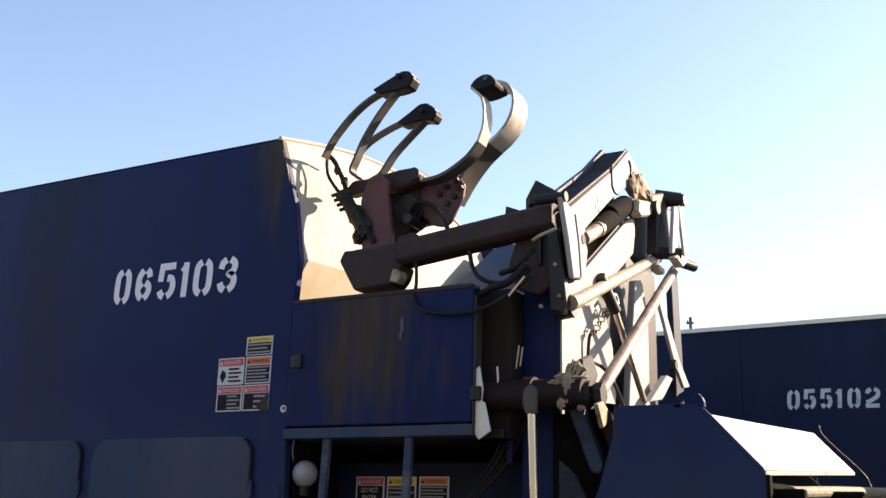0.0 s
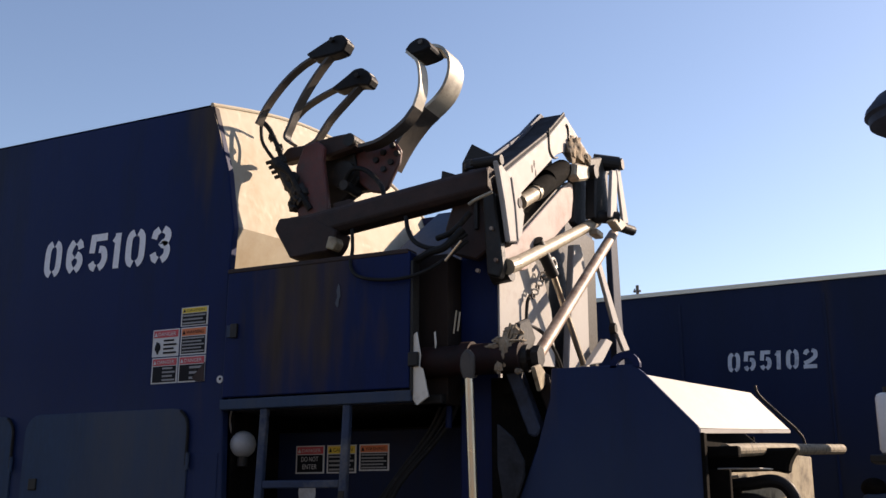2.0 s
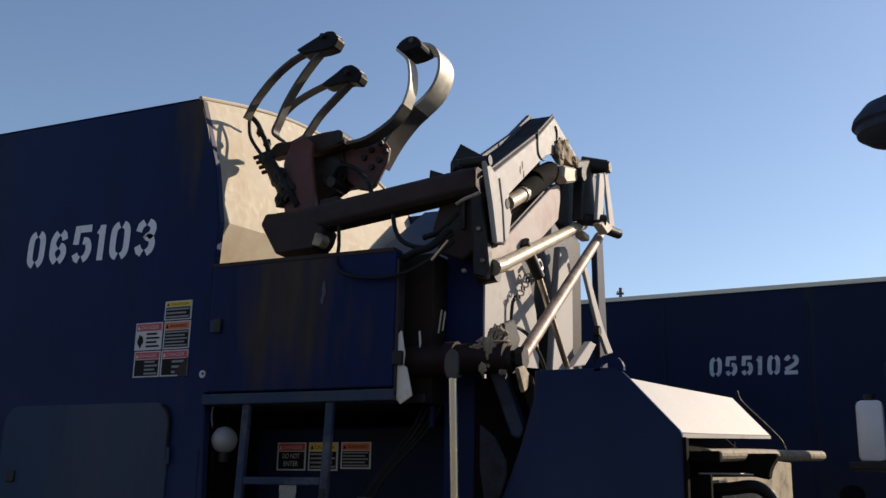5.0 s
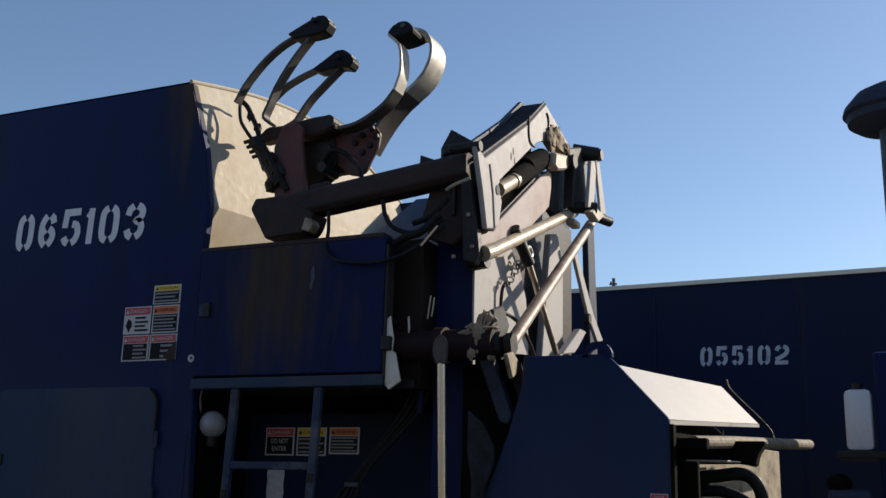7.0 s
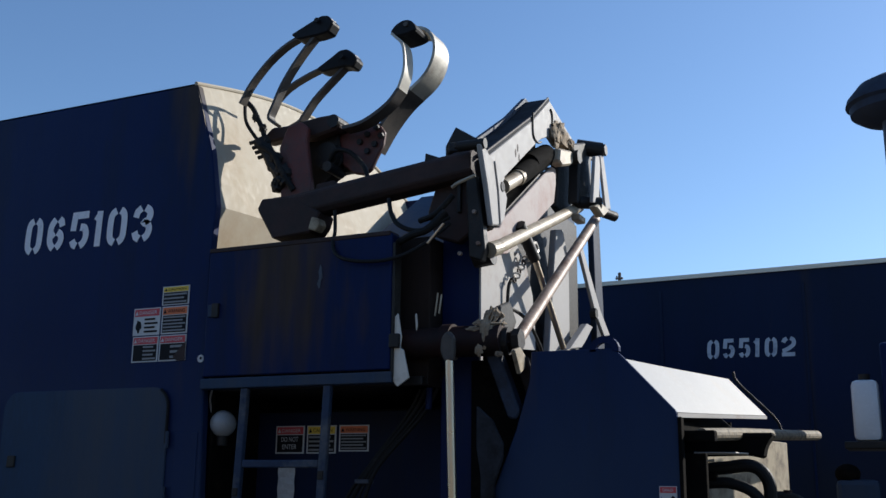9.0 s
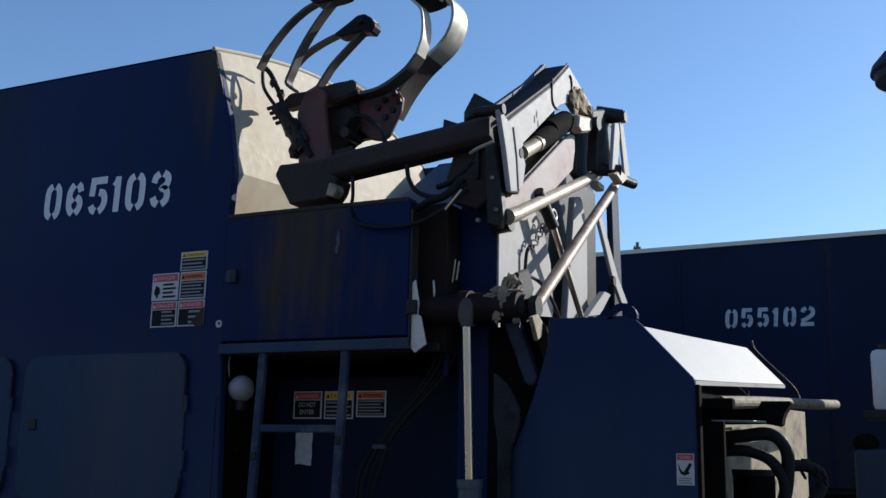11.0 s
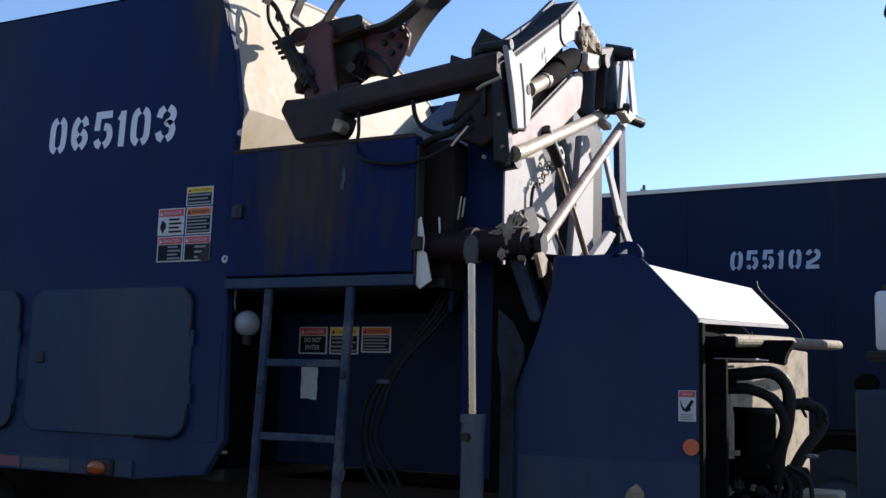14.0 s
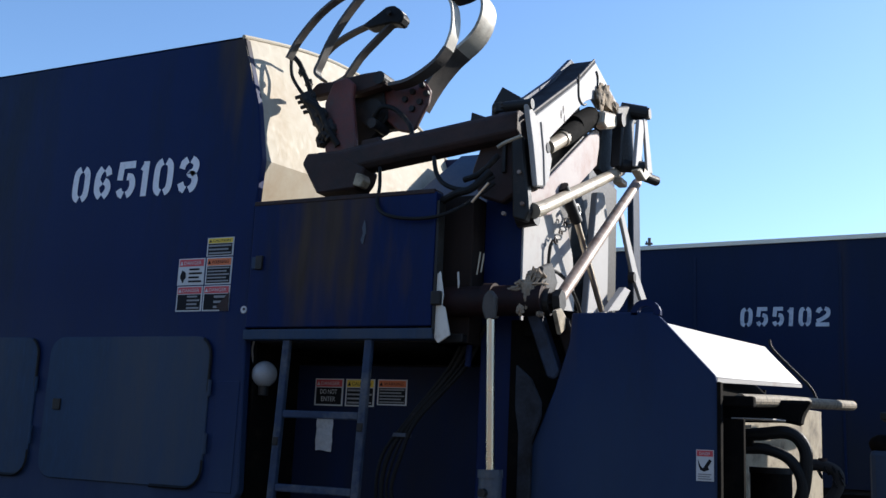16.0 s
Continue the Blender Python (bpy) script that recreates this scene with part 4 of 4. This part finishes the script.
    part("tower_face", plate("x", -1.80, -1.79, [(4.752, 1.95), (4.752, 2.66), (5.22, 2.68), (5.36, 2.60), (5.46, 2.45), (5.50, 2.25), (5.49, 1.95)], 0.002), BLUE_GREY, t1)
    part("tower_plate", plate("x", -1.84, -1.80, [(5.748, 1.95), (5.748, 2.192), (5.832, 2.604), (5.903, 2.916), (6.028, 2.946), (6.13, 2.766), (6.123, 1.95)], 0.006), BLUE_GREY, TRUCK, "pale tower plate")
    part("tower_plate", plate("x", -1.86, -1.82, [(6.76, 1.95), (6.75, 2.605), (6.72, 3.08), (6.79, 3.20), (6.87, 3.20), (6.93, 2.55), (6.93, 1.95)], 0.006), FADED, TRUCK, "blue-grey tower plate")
    part("tower_back", plate("x", -1.95, -1.90, [(5.4, 1.9), (5.4, 2.9), (5.9, 3.12), (6.62, 3.12), (6.62, 1.9)], 0.004), DARK, TRUCK)
    part("rod_cylinder", rod((-1.70, 5.20, 2.64), (-1.70, 5.689, 2.196), 0.016), CHROME, TRUCK, "bright cylinder rod", True)
    part("rod_sleeve", rod((-1.72, 5.08, 2.74), (-1.70, 5.25, 2.594), 0.030), DARK, TRUCK, "", True)
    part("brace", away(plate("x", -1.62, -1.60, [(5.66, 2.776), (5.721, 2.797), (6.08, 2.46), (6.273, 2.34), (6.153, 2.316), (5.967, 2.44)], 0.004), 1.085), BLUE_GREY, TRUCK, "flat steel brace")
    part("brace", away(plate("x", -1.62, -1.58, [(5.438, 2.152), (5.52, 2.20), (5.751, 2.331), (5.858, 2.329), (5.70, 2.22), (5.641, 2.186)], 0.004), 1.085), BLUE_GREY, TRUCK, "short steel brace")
    part("brace_bolt", away(bolt((-1.60, 5.90, 2.41), (1, 0, 0), 0.03, 0.03), 1.085), DARK, TRUCK)
    part("chain_hook", pipe([(-1.735, 5.27, 2.665), (-1.73, 5.33, 2.70), (-1.73, 5.37, 2.675), (-1.73, 5.33, 2.63), (-1.735, 5.27, 2.61)], 0.011), STEEL, TRUCK, "bright steel chain hook")
    for k in range(7):
        a = Vector((-1.745, 5.27 - 0.033 * k, 2.625 - 0.028 * k))
        link = [a + Vector((0.010 * (k % 2) * math.cos(radians(t)), 0.020 * math.cos(radians(t)), 0.013 * math.sin(radians(t)))) for t in range(0, 361, 45)]
        part("chain_link", pipe(link, 0.005, n=6, steps=2), STEEL if k % 2 else RUST, TRUCK)
    part("chain_tail", pipe([(-1.76, 5.07, 2.46), (-1.765, 5.045, 2.42), (-1.77, 5.04, 2.32), (-1.77, 5.045, 2.18)], 0.009), DARK, TRUCK)
    part("hose", pipe([(-1.66, 4.72, 2.26), (-1.68, 4.95, 2.27), (-1.70, 5.15, 2.25), (-1.72, 5.35, 2.18), (-1.74, 5.5, 2.1)], 0.009), HOSE, TRUCK)
    # pivot hub
    hub = part("pivot_tube", rod((-2.10, 4.60, 2.09), (-1.62, 4.60, 2.09), 0.07, n=24), PIVOT, TRUCK, "greasy red-brown pivot tube", True)
    part("pivot_collar", rod((-1.905, 4.60, 2.09), (-1.855, 4.60, 2.09), 0.082, n=24), PIVOT, hub, "", True)
    part("pivot_end", lump((-1.61, 4.63, 2.085), 0.055, 5.5, (0.9, 1.0, 0.85)), UMBER, hub)
    for k, (x, y, z, r, q) in enumerate(((-1.68, 4.55, 2.115, 0.032, (0.8, 0.7, 2.2)), (-1.665, 4.60, 2.20, 0.036, (1.2, 0.8, 0.9)), (-1.71, 4.54, 2.04, 0.022, (0.8, 0.6, 1.2)), (-1.74, 4.55, 2.135, 0.022, (1.4, 0.7, 0.6)), (-1.72, 4.58, 2.165, 0.024, (1.3, 0.7, 0.7)), (-1.62, 4.55, 2.02, 0.016, (1.2, 0.7, 0.8)))):
        part("mud", lump((x, y, z), r, 8.0 + k, q), MUD, TRUCK, "dry mud caked on the pivot")
    for k in range(7):
        a, b = Vector((-1.735 + 0.012 * k, 4.545, 2.12 + 0.006 * k)), Vector((-1.66 + 0.008 * k, 4.56 + 0.01 * k, 2.235 - 0.012 * k))
        part("frayed_strand", pipe([a, a.lerp(b, 0.5) + Vector((0.02, 0, -0.012 * (k % 3))), b], 0.0045, n=6, steps=4), MUD, TRUCK)
    part("hub_nut", bolt((-1.575, 4.63, 2.09), (1, 0, 0), 0.05, 0.03), DARK, hub)
    part("hub_flange", rod((-1.645, 4.62, 2.085), (-1.60, 4.625, 2.085), 0.062, n=18), DARK, hub)
    part("hub_web", plate("y", 4.70, 4.72, [(-1.76, 1.94), (-1.50, 1.94), (-1.50, 2.05), (-1.76, 2.08)], 0.004), SOOT, TRUCK)
    part("hub_bracket", plate("x", -1.66, -1.63, [(4.56, 2.10), (4.60, 2.24), (4.72, 2.28), (4.80, 2.20), (4.72, 2.10)], 0.006), DARK, TRUCK)
    part("toe_plate", plate("x", -1.56, -1.54, [(4.532, 2.032), (4.607, 2.054), (4.725, 2.0), (4.605, 1.935)], 0.004), TAN, TRUCK, "sunlit tan foot plate")
    part("leg", plate("y", 4.60, 4.68, [(-1.71, 2.037), (-1.642, 2.035), (-1.545, 1.772), (-1.565, 1.74), (-1.60, 1.75)], 0.008), FADED, TRUCK, "faded blue arm leg")
    part("leg", plate("y", 4.66, 4.72, [(-1.60, 2.02), (-1.53, 2.02), (-1.47, 1.80), (-1.51, 1.78)], 0.008), UMBER, TRUCK)
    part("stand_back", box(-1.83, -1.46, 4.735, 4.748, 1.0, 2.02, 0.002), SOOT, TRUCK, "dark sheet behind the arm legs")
    part("stand_edge", plate("y", 4.56, 4.585, [(-1.73, 1.80), (-1.66, 1.74), (-1.61, 1.64), (-1.61, 1.58), (-1.65, 1.47), (-1.65, 0.95), (-1.71, 0.95), (-1.71, 1.50), (-1.73, 1.62)], 0.004), STAND, TRUCK, "dusty edge of the arm stand")
    # lift cylinder
    cyl = part("lift_cylinder", rod((-1.78, 4.44, 0.9), (-1.785, 4.45, 1.325), 0.05, n=24), GREY, TRUCK, "grey lift cylinder", True)
    part("piston_rod", rod((-1.787, 4.45, 1.32), (-1.81, 4.45, 1.99), 0.019, n=20), CHROME, cyl, "bright piston rod", True)
    part("rod_eye", plate("y", 4.43, 4.47, [(-1.85, 2.03), (-1.845, 2.09), (-1.815, 2.12), (-1.785, 2.09), (-1.785, 2.02), (-1.79, 1.98), (-1.83, 1.98)], 0.010), DULL, cyl)
    part("gland", rod((-1.786, 4.45, 1.31), (-1.787, 4.45, 1.345), 0.055, n=24), GREY, cyl)
    part("port", rod((-1.79, 4.40, 1.25), (-1.79, 4.37, 1.25), 0.018), DARK, cyl)


ENCLOSURE = stained("dusty_enclosure_paint", 2.45, 0.12, 1.2, 2.1, 0.8, (0.0050, 0.0165, 0.066), True)


def build_front():
    """The enclosure ahead of the arm, its sunlit lid and the machinery in it."""
    side = plate("y", 4.60, 4.63, [(-1.66, 0.98), (-0.86, 0.98), (-0.865, 1.72), (-0.875, 1.765), (-1.09, 1.995), (-1.13, 2.03), (-1.49, 2.03), (-1.50, 1.90), (-1.56, 1.70), (-1.62, 1.55), (-1.66, 1.45)], 0.004)
    side = part("enclosure_side", side, ENCLOSURE, TRUCK, "blue enclosure side with a sloped corner")
    part("lower_panel", box(-1.64, -0.865, 4.592, 4.60, 0.93, 1.18, 0.004), BLUE_LOW, side)
    lug = [Vector((-1.165 + 0.05 * math.cos(radians(a)), 4.615, 2.025 + 0.045 * math.sin(radians(a)))) for a in range(-10, 191, 20)]
    part("lifting_lug", sweep(lug, [(-0.015, -0.014), (0.015, -0.014), (0.015, 0.014), (-0.015, 0.014)], side=(0, 1, 0)), BLUE, side)
    part("edge_strip", box(-0.868, -0.852, 4.59, 4.64, 0.98, 1.74, 0.003), SOOT, side)
    card = part("danger_label", box(-0.952, -0.882, 4.597, 4.60, 1.345, 1.468, 0), D_WHITE, TRUCK, "small danger label with a black pictogram")
    part("heading", box(-0.949, -0.885, 4.5955, 4.597, 1.442, 1.465, 0), D_RED, card)
    letters("lettering", "DANGER", -0.938, 4.594, 1.447, 0.012, 0.042, D_WHITE, card)
    part("pictogram", plate("y", 4.5955, 4.597, [(-0.945, 1.43), (-0.935, 1.405), (-0.925, 1.395), (-0.90, 1.432), (-0.89, 1.425), (-0.905, 1.40), (-0.90, 1.39), (-0.92, 1.382), (-0.935, 1.388), (-0.942, 1.405)], 0), D_BLACK, card)
    for k in range(3):
        part("print_line", box(-0.945, -0.892 - 0.006 * (k % 2), 4.5955, 4.597, 1.351 + 0.009 * k, 1.356 + 0.009 * k, 0), D_GREY, card)
    part("reflector", rod((-0.90, 4.585, 1.245), (-0.90, 4.60, 1.245), 0.032, n=24), ORANGE, TRUCK, "round orange reflector")
    part("scuff", plate("y", 4.5885, 4.5915, [(-1.17, 1.02), (-1.09, 1.02), (-1.09, 1.06), (-1.12, 1.09), (-1.16, 1.06)], 0), TAN, TRUCK)
    # sloped lid
    bm = bmesh.new()
    a, b, c, d = (Vector(p) for p in ((-1.085, 4.62, 1.985), (-0.875, 4.62, 1.76), (-0.797, 6.7, 1.885), (-1.0, 6.7, 2.104)))
    top = [[a.lerp(d, i / 6).lerp(b.lerp(c, i / 6), k / 4) for k in range(5)] for i in range(7)]
    nrm = (b - a).cross(d - a).normalized()
    nrm = nrm if nrm.z > 0 else -nrm
    hi = [[bm.verts.new(p + 0.003 * noise.noise(p * 3) * nrm) for p in r] for r in top]
    lo = [[bm.verts.new(p - 0.012 * nrm) for p in r] for r in top]
    for i in range(6):
        for k in range(4):
            bm.faces.new((hi[i][k], hi[i + 1][k], hi[i + 1][k + 1], hi[i][k + 1]))
            bm.faces.new((lo[i][k], lo[i][k + 1], lo[i + 1][k + 1], lo[i + 1][k]))
    for s in ([(i, 0) for i in range(7)], [(i, 4) for i in range(7)], [(0, k) for k in range(5)], [(6, k) for k in range(5)]):
        for p, q in zip(s, s[1:]):
            bm.faces.new((hi[p[0]][p[1]], hi[q[0]][q[1]], lo[q[0]][q[1]], lo[p[0]][p[1]]))
    lid = part("sloped_lid", bm, WHITE, TRUCK, "sunlit pale sheet-metal lid")
    lip = sweep([b + Vector((0, 0, -0.012)), c + Vector((0, 0, -0.012))], [(-0.009, -0.005), (0.009, -0.005), (0.009, 0.005), (-0.009, 0.005)], side=(0, 0, 1))
    part("lip", lip, BLUE_GREY, lid)
    part("lid_stay", pipe([(-0.98, 6.75, 2.15), (-0.95, 6.75, 2.08), (-0.76, 6.75, 1.88), (-0.72, 6.75, 1.80)], 0.008), DARK, TRUCK)
    part("enclosure_top", box(-1.5, -1.1, 4.63, 6.7, 1.95, 1.98, 0.004), BLUE, TRUCK)
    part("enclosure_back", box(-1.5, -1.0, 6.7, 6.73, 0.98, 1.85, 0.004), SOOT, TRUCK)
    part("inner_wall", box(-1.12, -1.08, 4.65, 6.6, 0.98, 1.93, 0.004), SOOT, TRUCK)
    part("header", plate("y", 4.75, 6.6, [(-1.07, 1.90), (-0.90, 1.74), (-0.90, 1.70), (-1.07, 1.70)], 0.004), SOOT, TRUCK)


def build_engine_bay():
    """Machinery between the enclosure and the cab: a sunlit ram wall with a rolled rim, canister and hoses."""
    wall = part("ram_wall", plate("z", 0.95, 1.725, [(-0.95, 5.45), (-0.97, 5.45), (-0.705, 6.66), (-0.685, 6.66)], 0.003), TAN, TRUCK, "dusty tan ram wall")
    part("rolled_rim", pipe([(-0.79, 4.67, 1.672), (-0.70, 5.2, 1.70), (-0.605, 6.0, 1.735), (-0.515, 6.6, 1.762)], 0.027, n=14), RIM, wall, "scuffed tan rolled rim")
    part("shade_rail", box(-0.86, -0.735, 4.66, 4.72, 1.645, 1.69, 0.008), SOOT, TRUCK, "dark rail with a worn end")
    can = part("canister", rod((-0.767, 5.3, 1.17), (-0.767, 5.3, 1.39), 0.091, n=28), SOOT, TRUCK, "dark oil filter canister", True)
    part("canister_lid", rod((-0.767, 5.3, 1.38), (-0.767, 5.3, 1.407), 0.095, n=28), RUBBER, can, "", True)
    part("canister_foot", rod((-0.778, 5.3, 1.11), (-0.778, 5.3, 1.17), 0.118, n=28), SOOT, can, "", True)
    part("hose", pipe([(-0.96, 5.05, 1.535), (-0.871, 5.05, 1.541), (-0.763, 5.05, 1.55), (-0.675, 5.05, 1.56), (-0.62, 5.05, 1.54), (-0.588, 5.05, 1.487), (-0.586, 5.05, 1.416), (-0.60, 5.06, 1.321), (-0.63, 5.08, 1.225), (-0.65, 5.12, 1.10)], 0.028, n=14), HOSE, TRUCK, "thick black hose")
    part("hose", pipe([(-0.96, 5.03, 1.475), (-0.88, 5.03, 1.479), (-0.808, 5.03, 1.486), (-0.737, 5.03, 1.483), (-0.655, 5.03, 1.449), (-0.605, 5.04, 1.37), (-0.61, 5.05, 1.273), (-0.66, 5.08, 1.18)], 0.024, n=14), HOSE, TRUCK, "thick black hose")
    part("air_duct", plate("y", 5.08, 5.2, [(-0.95, 1.70), (-0.56, 1.70), (-0.60, 1.64), (-0.61, 1.59), (-0.68, 1.605), (-0.95, 1.60)], 0.012), SOOT, TRUCK, "dark duct under the rim")
    part("hose_union", rod((-0.90, 5.04, 1.495), (-0.80, 5.04, 1.505), 0.034, n=12), SOOT, TRUCK)
    part("hose_elbow", pipe([(-0.64, 5.5, 1.422), (-0.60, 5.5, 1.428), (-0.55, 5.5, 1.422), (-0.508, 5.5, 1.40), (-0.496, 5.5, 1.356), (-0.514, 5.5, 1.304), (-0.555, 5.5, 1.251), (-0.59, 5.5, 1.198), (-0.627, 5.5, 1.131), (-0.68, 5.5, 1.06)], 0.027, n=14), TYRE, TRUCK, "ribbed dusty hose elbow")
    for k in range(6):
        a = radians(150 - 42 * k)
        x, z = -0.535 + 0.052 * math.cos(a), 1.372 + 0.038 * math.sin(a)
        part("hose_band", rod((x - 0.004, 5.5, z), (x + 0.004, 5.5, z + 0.004), 0.030), RUBBER, TRUCK)
    part("cap", rod((-0.565, 5.5, 1.43), (-0.565, 5.5, 1.46), 0.020), RUST, TRUCK)
    part("clip", box(-0.84, -0.79, 5.02, 5.05, 1.20, 1.222, 0.004), TUBE, TRUCK)
    part("clip", lump((-0.545, 5.45, 1.195), 0.02, 3.3, (1.5, 0.6, 0.5)), STEEL, TRUCK)
    part("engine_block", box(-0.92, -0.60, 5.2, 5.9, 0.8, 1.12, 0.02), SOOT, TRUCK, "dark greasy engine block")
    for k in range(9):
        x, z = -0.86 + 0.035 * k, 1.04 + 0.03 * math.sin(k * 2.3)
        part("fitting", lump((x, 5.17, z), 0.022 + 0.008 * math.sin(k * 1.7), k * 2.0), STEEL if k % 3 == 0 else DARK, TRUCK)
    for k in range(4):
        part("small_hose", pipe([(-0.70 + 0.03 * k, 5.15, 1.16), (-0.64 + 0.04 * k, 5.12, 1.08 + 0.01 * k), (-0.66 + 0.05 * k, 5.12, 0.98), (-0.68 + 0.05 * k, 5.2, 0.88)], 0.010), HOSE, TRUCK)
    part("battery_tray", box(-0.586, -0.41, 5.25, 5.55, 0.995, 1.045, 0.01), TAN, TRUCK, "sunlit tan tray")
    part("side_pillar", box(-1.0, -0.785, 4.72, 4.76, 0.90, 1.60, 0.005), SOOT, TRUCK)
    part("bracket", box(-0.90, -0.86, 5.0, 5.1, 1.46, 1.60, 0.006), SOOT, TRUCK)
    part("bracket_plate", plate("z", 1.605, 1.612, [(-0.87, 4.90), (-0.70, 4.93), (-0.66, 5.02), (-0.86, 5.02)], 0.002), STEEL, TRUCK, "small bright bracket plate")
    guard = [Vector((-0.60 + 0.20 * math.sin(radians(a)), 5.55, 0.80 + 0.17 * math.cos(radians(a)))) for a in range(-60, 81, 14)]
    part("splash_guard", sweep(guard, [(-0.14, -0.004), (0.14, -0.004), (0.14, 0.004), (-0.14, 0.004)], side=(0, 1, 0)), RIM, TRUCK, "curved dusty tan splash guard")
    part("drip_edge", rod((-0.86, 4.9, 1.57), (-0.785, 4.9, 1.577), 0.006, n=8), TUBE, TRUCK)


def build_closure():
    """A plain yard wall behind the camera closes the place."""
    alone("wall_yard", box(-30, 25, -7.3, -7.0, 0, 5.0, 0.02), CONCRETE, (0, -7.0, 0), "plain grey concrete wall of the yard", "wall", "structure")


FAR_SIDE = stained("dusty_far_blue_paint", 3.1, 0.08, 1.2, 2.4, 0.3, (0.006, 0.012, 0.040), True, (2.5, 1.6), (0.022, 0.022, 0.028))


def build_second_truck():
    t = thing("refuse_truck", (-4.0, 12.3, 0), "second dark blue refuse truck parked beyond the first", "truck")
    y = 11.0
    part("body_side", plate("y", y, y + 0.06, [(-9, 1.2), (1.6, 1.2), (1.6, 3.66), (-9, 3.54)], 0.006), FAR_SIDE, t, "dark blue painted steel side")
    bm = bmesh.new()
    prof = [(0.0, 0.0), (0.25, 0.09), (0.7, 0.14), (1.25, 0.15), (1.8, 0.14), (2.25, 0.09), (2.5, 0.0)]
    e = [[bm.verts.new((x, y + d, z + h)) for d, h in prof] for x, z in ((-9, 3.54), (1.6, 3.66))]
    for i in range(len(prof) - 1):
        bm.faces.new((e[0][i], e[0][i + 1], e[1][i + 1], e[1][i]))
    part("roof", bm, BLUE_FAR, t, smooth=True)
    part("roof_trim", sweep([Vector((-9, y - 0.005, 3.555)), Vector((1.6, y - 0.005, 3.675))], [(-0.022, -0.02), (0.022, -0.02), (0.022, 0.02), (-0.022, 0.02)], side=(0, 0, 1)), TRIM, t, "pale worn roof edge")
    part("far_side", box(-9, 1.6, y + 2.44, y + 2.5, 1.2, 3.55), BLUE_FAR, t)
    part("rear_wall", box(-9.05, -9, y, y + 2.5, 1.2, 3.55), BLUE_FAR, t)
    part("front_wall", box(1.6, 1.65, y, y + 2.5, 1.2, 3.6), BLUE_FAR, t)
    part("underfloor", box(-9, 1.6, y + 0.07, y + 2.43, 1.15, 1.2, 0), DARK, t)
    for x in (-2.35, -0.92):
        part("side_rib", box(x - 0.012, x + 0.012, y - 0.012, y, 1.25, 3.5, 0.003), BLUE_FAR, t)
    number((("0", -1.895, -1.775), ("5", -1.738, -1.622), ("5", -1.580, -1.468), ("1", -1.447, -1.362), ("0", -1.327, -1.208), ("2", -1.170, -1.030)), y, 2.757, 0.205, 0.05, GREY_PAINT, t, "faded grey stencilled fleet number", 0.0195)
    for yy in (y + 0.75, y + 1.65):
        part("chassis_rail", box(-8.8, 3.5, yy, yy + 0.09, 0.75, 1.15, 0.006), DARK, t)
    build_wheels(t, (-6.0, -4.7, -0.91), y + 0.05, y + 2.15)


def build_stack():
    """Air intake of the cab, with its mushroom cap and a milky tank below it."""
    st = part("air_intake_pipe", rod((0.043, 5.2, 1.0), (0.043, 5.2, 3.09), 0.067, n=28), GREY, TRUCK, "grey air intake pipe", True)
    bm = bmesh.new()
    prof = [(0.0, 3.29), (0.08, 3.285), (0.157, 3.245), (0.208, 3.183), (0.216, 3.155), (0.20, 3.143), (0.196, 3.112), (0.157, 3.085), (0.08, 3.073), (0.0, 3.073)]
    n = 40
    rings = [[bm.verts.new((0.043 + r * math.cos(2 * math.pi * i / n), 5.2 + r * math.sin(2 * math.pi * i / n), z)) for r, z in prof[1:-1]] for i in range(n)]
    for i in range(n):
        for k in range(len(prof) - 3):
            bm.faces.new((rings[i][k], rings[(i + 1) % n][k], rings[(i + 1) % n][k + 1], rings[i][k + 1]))
    bm.faces.new([r[0] for r in rings]), bm.faces.new([r[-1] for r in rings])
    part("rain_cap", bm, FADED, st, "black mushroom rain cap", True)
    tank = part("header_tank", box(-0.31, -0.17, 6.42, 6.60, 1.72, 2.05, 0.03), TANK, TRUCK, "milky plastic fluid tank", True)
    part("tank_cap", rod((-0.24, 6.5, 2.045), (-0.24, 6.5, 2.085), 0.03), DARK, tank)
    part("tank_bracket", box(-0.15, -0.02, 6.42, 6.72, 0.9, 2.25, 0.02), BLUE, TRUCK, "dark blue post beside the tank")
    part("cab_corner", box(0.30, 1.2, 6.3, 6.9, 0.9, 2.3, 0.04), BLUE, TRUCK, "dark blue corner of the cab")
    step = part("cab_step", box(-0.42, -0.20, 6.40, 6.54, 0.5, 1.52, 0.03), BLUE_LOW, TRUCK, "dusty blue column beside the cab")
    part("column_cap", ball((-0.36, 6.46, 1.55), 0.06, (1.1, 0.9, 0.9)), SOOT, step, "rounded dark cap", True)
    part("tank_shelf", box(-0.36, -0.10, 6.4, 6.75, 1.68, 1.72, 0.006), DARK, TRUCK)


def build_pole():
    p = thing("utility_pole", (-21.07, 80, 0), "distant wooden utility pole with a short crossarm", "pole")
    part("pole", rod((-21.07, 80, 0), (-21.07, 80, 18.7), 0.13), WOOD, p)
    part("crossarm", box(-21.4, -20.8, 79.9, 80.1, 18.15, 18.3, 0.01), WOOD, p)
    part("insulator", rod((-21.3, 80, 18.3), (-21.3, 80, 18.45), 0.06), GREY, p)


build_ground()
build_closure()
build_body()
build_hopper()
build_wheels(TRUCK, (-6.6, -5.3, 1.6), 4.6, 6.6)
build_grabber()
build_arm()
build_front()
build_engine_bay()
build_stack()
build_second_truck()
build_pole()
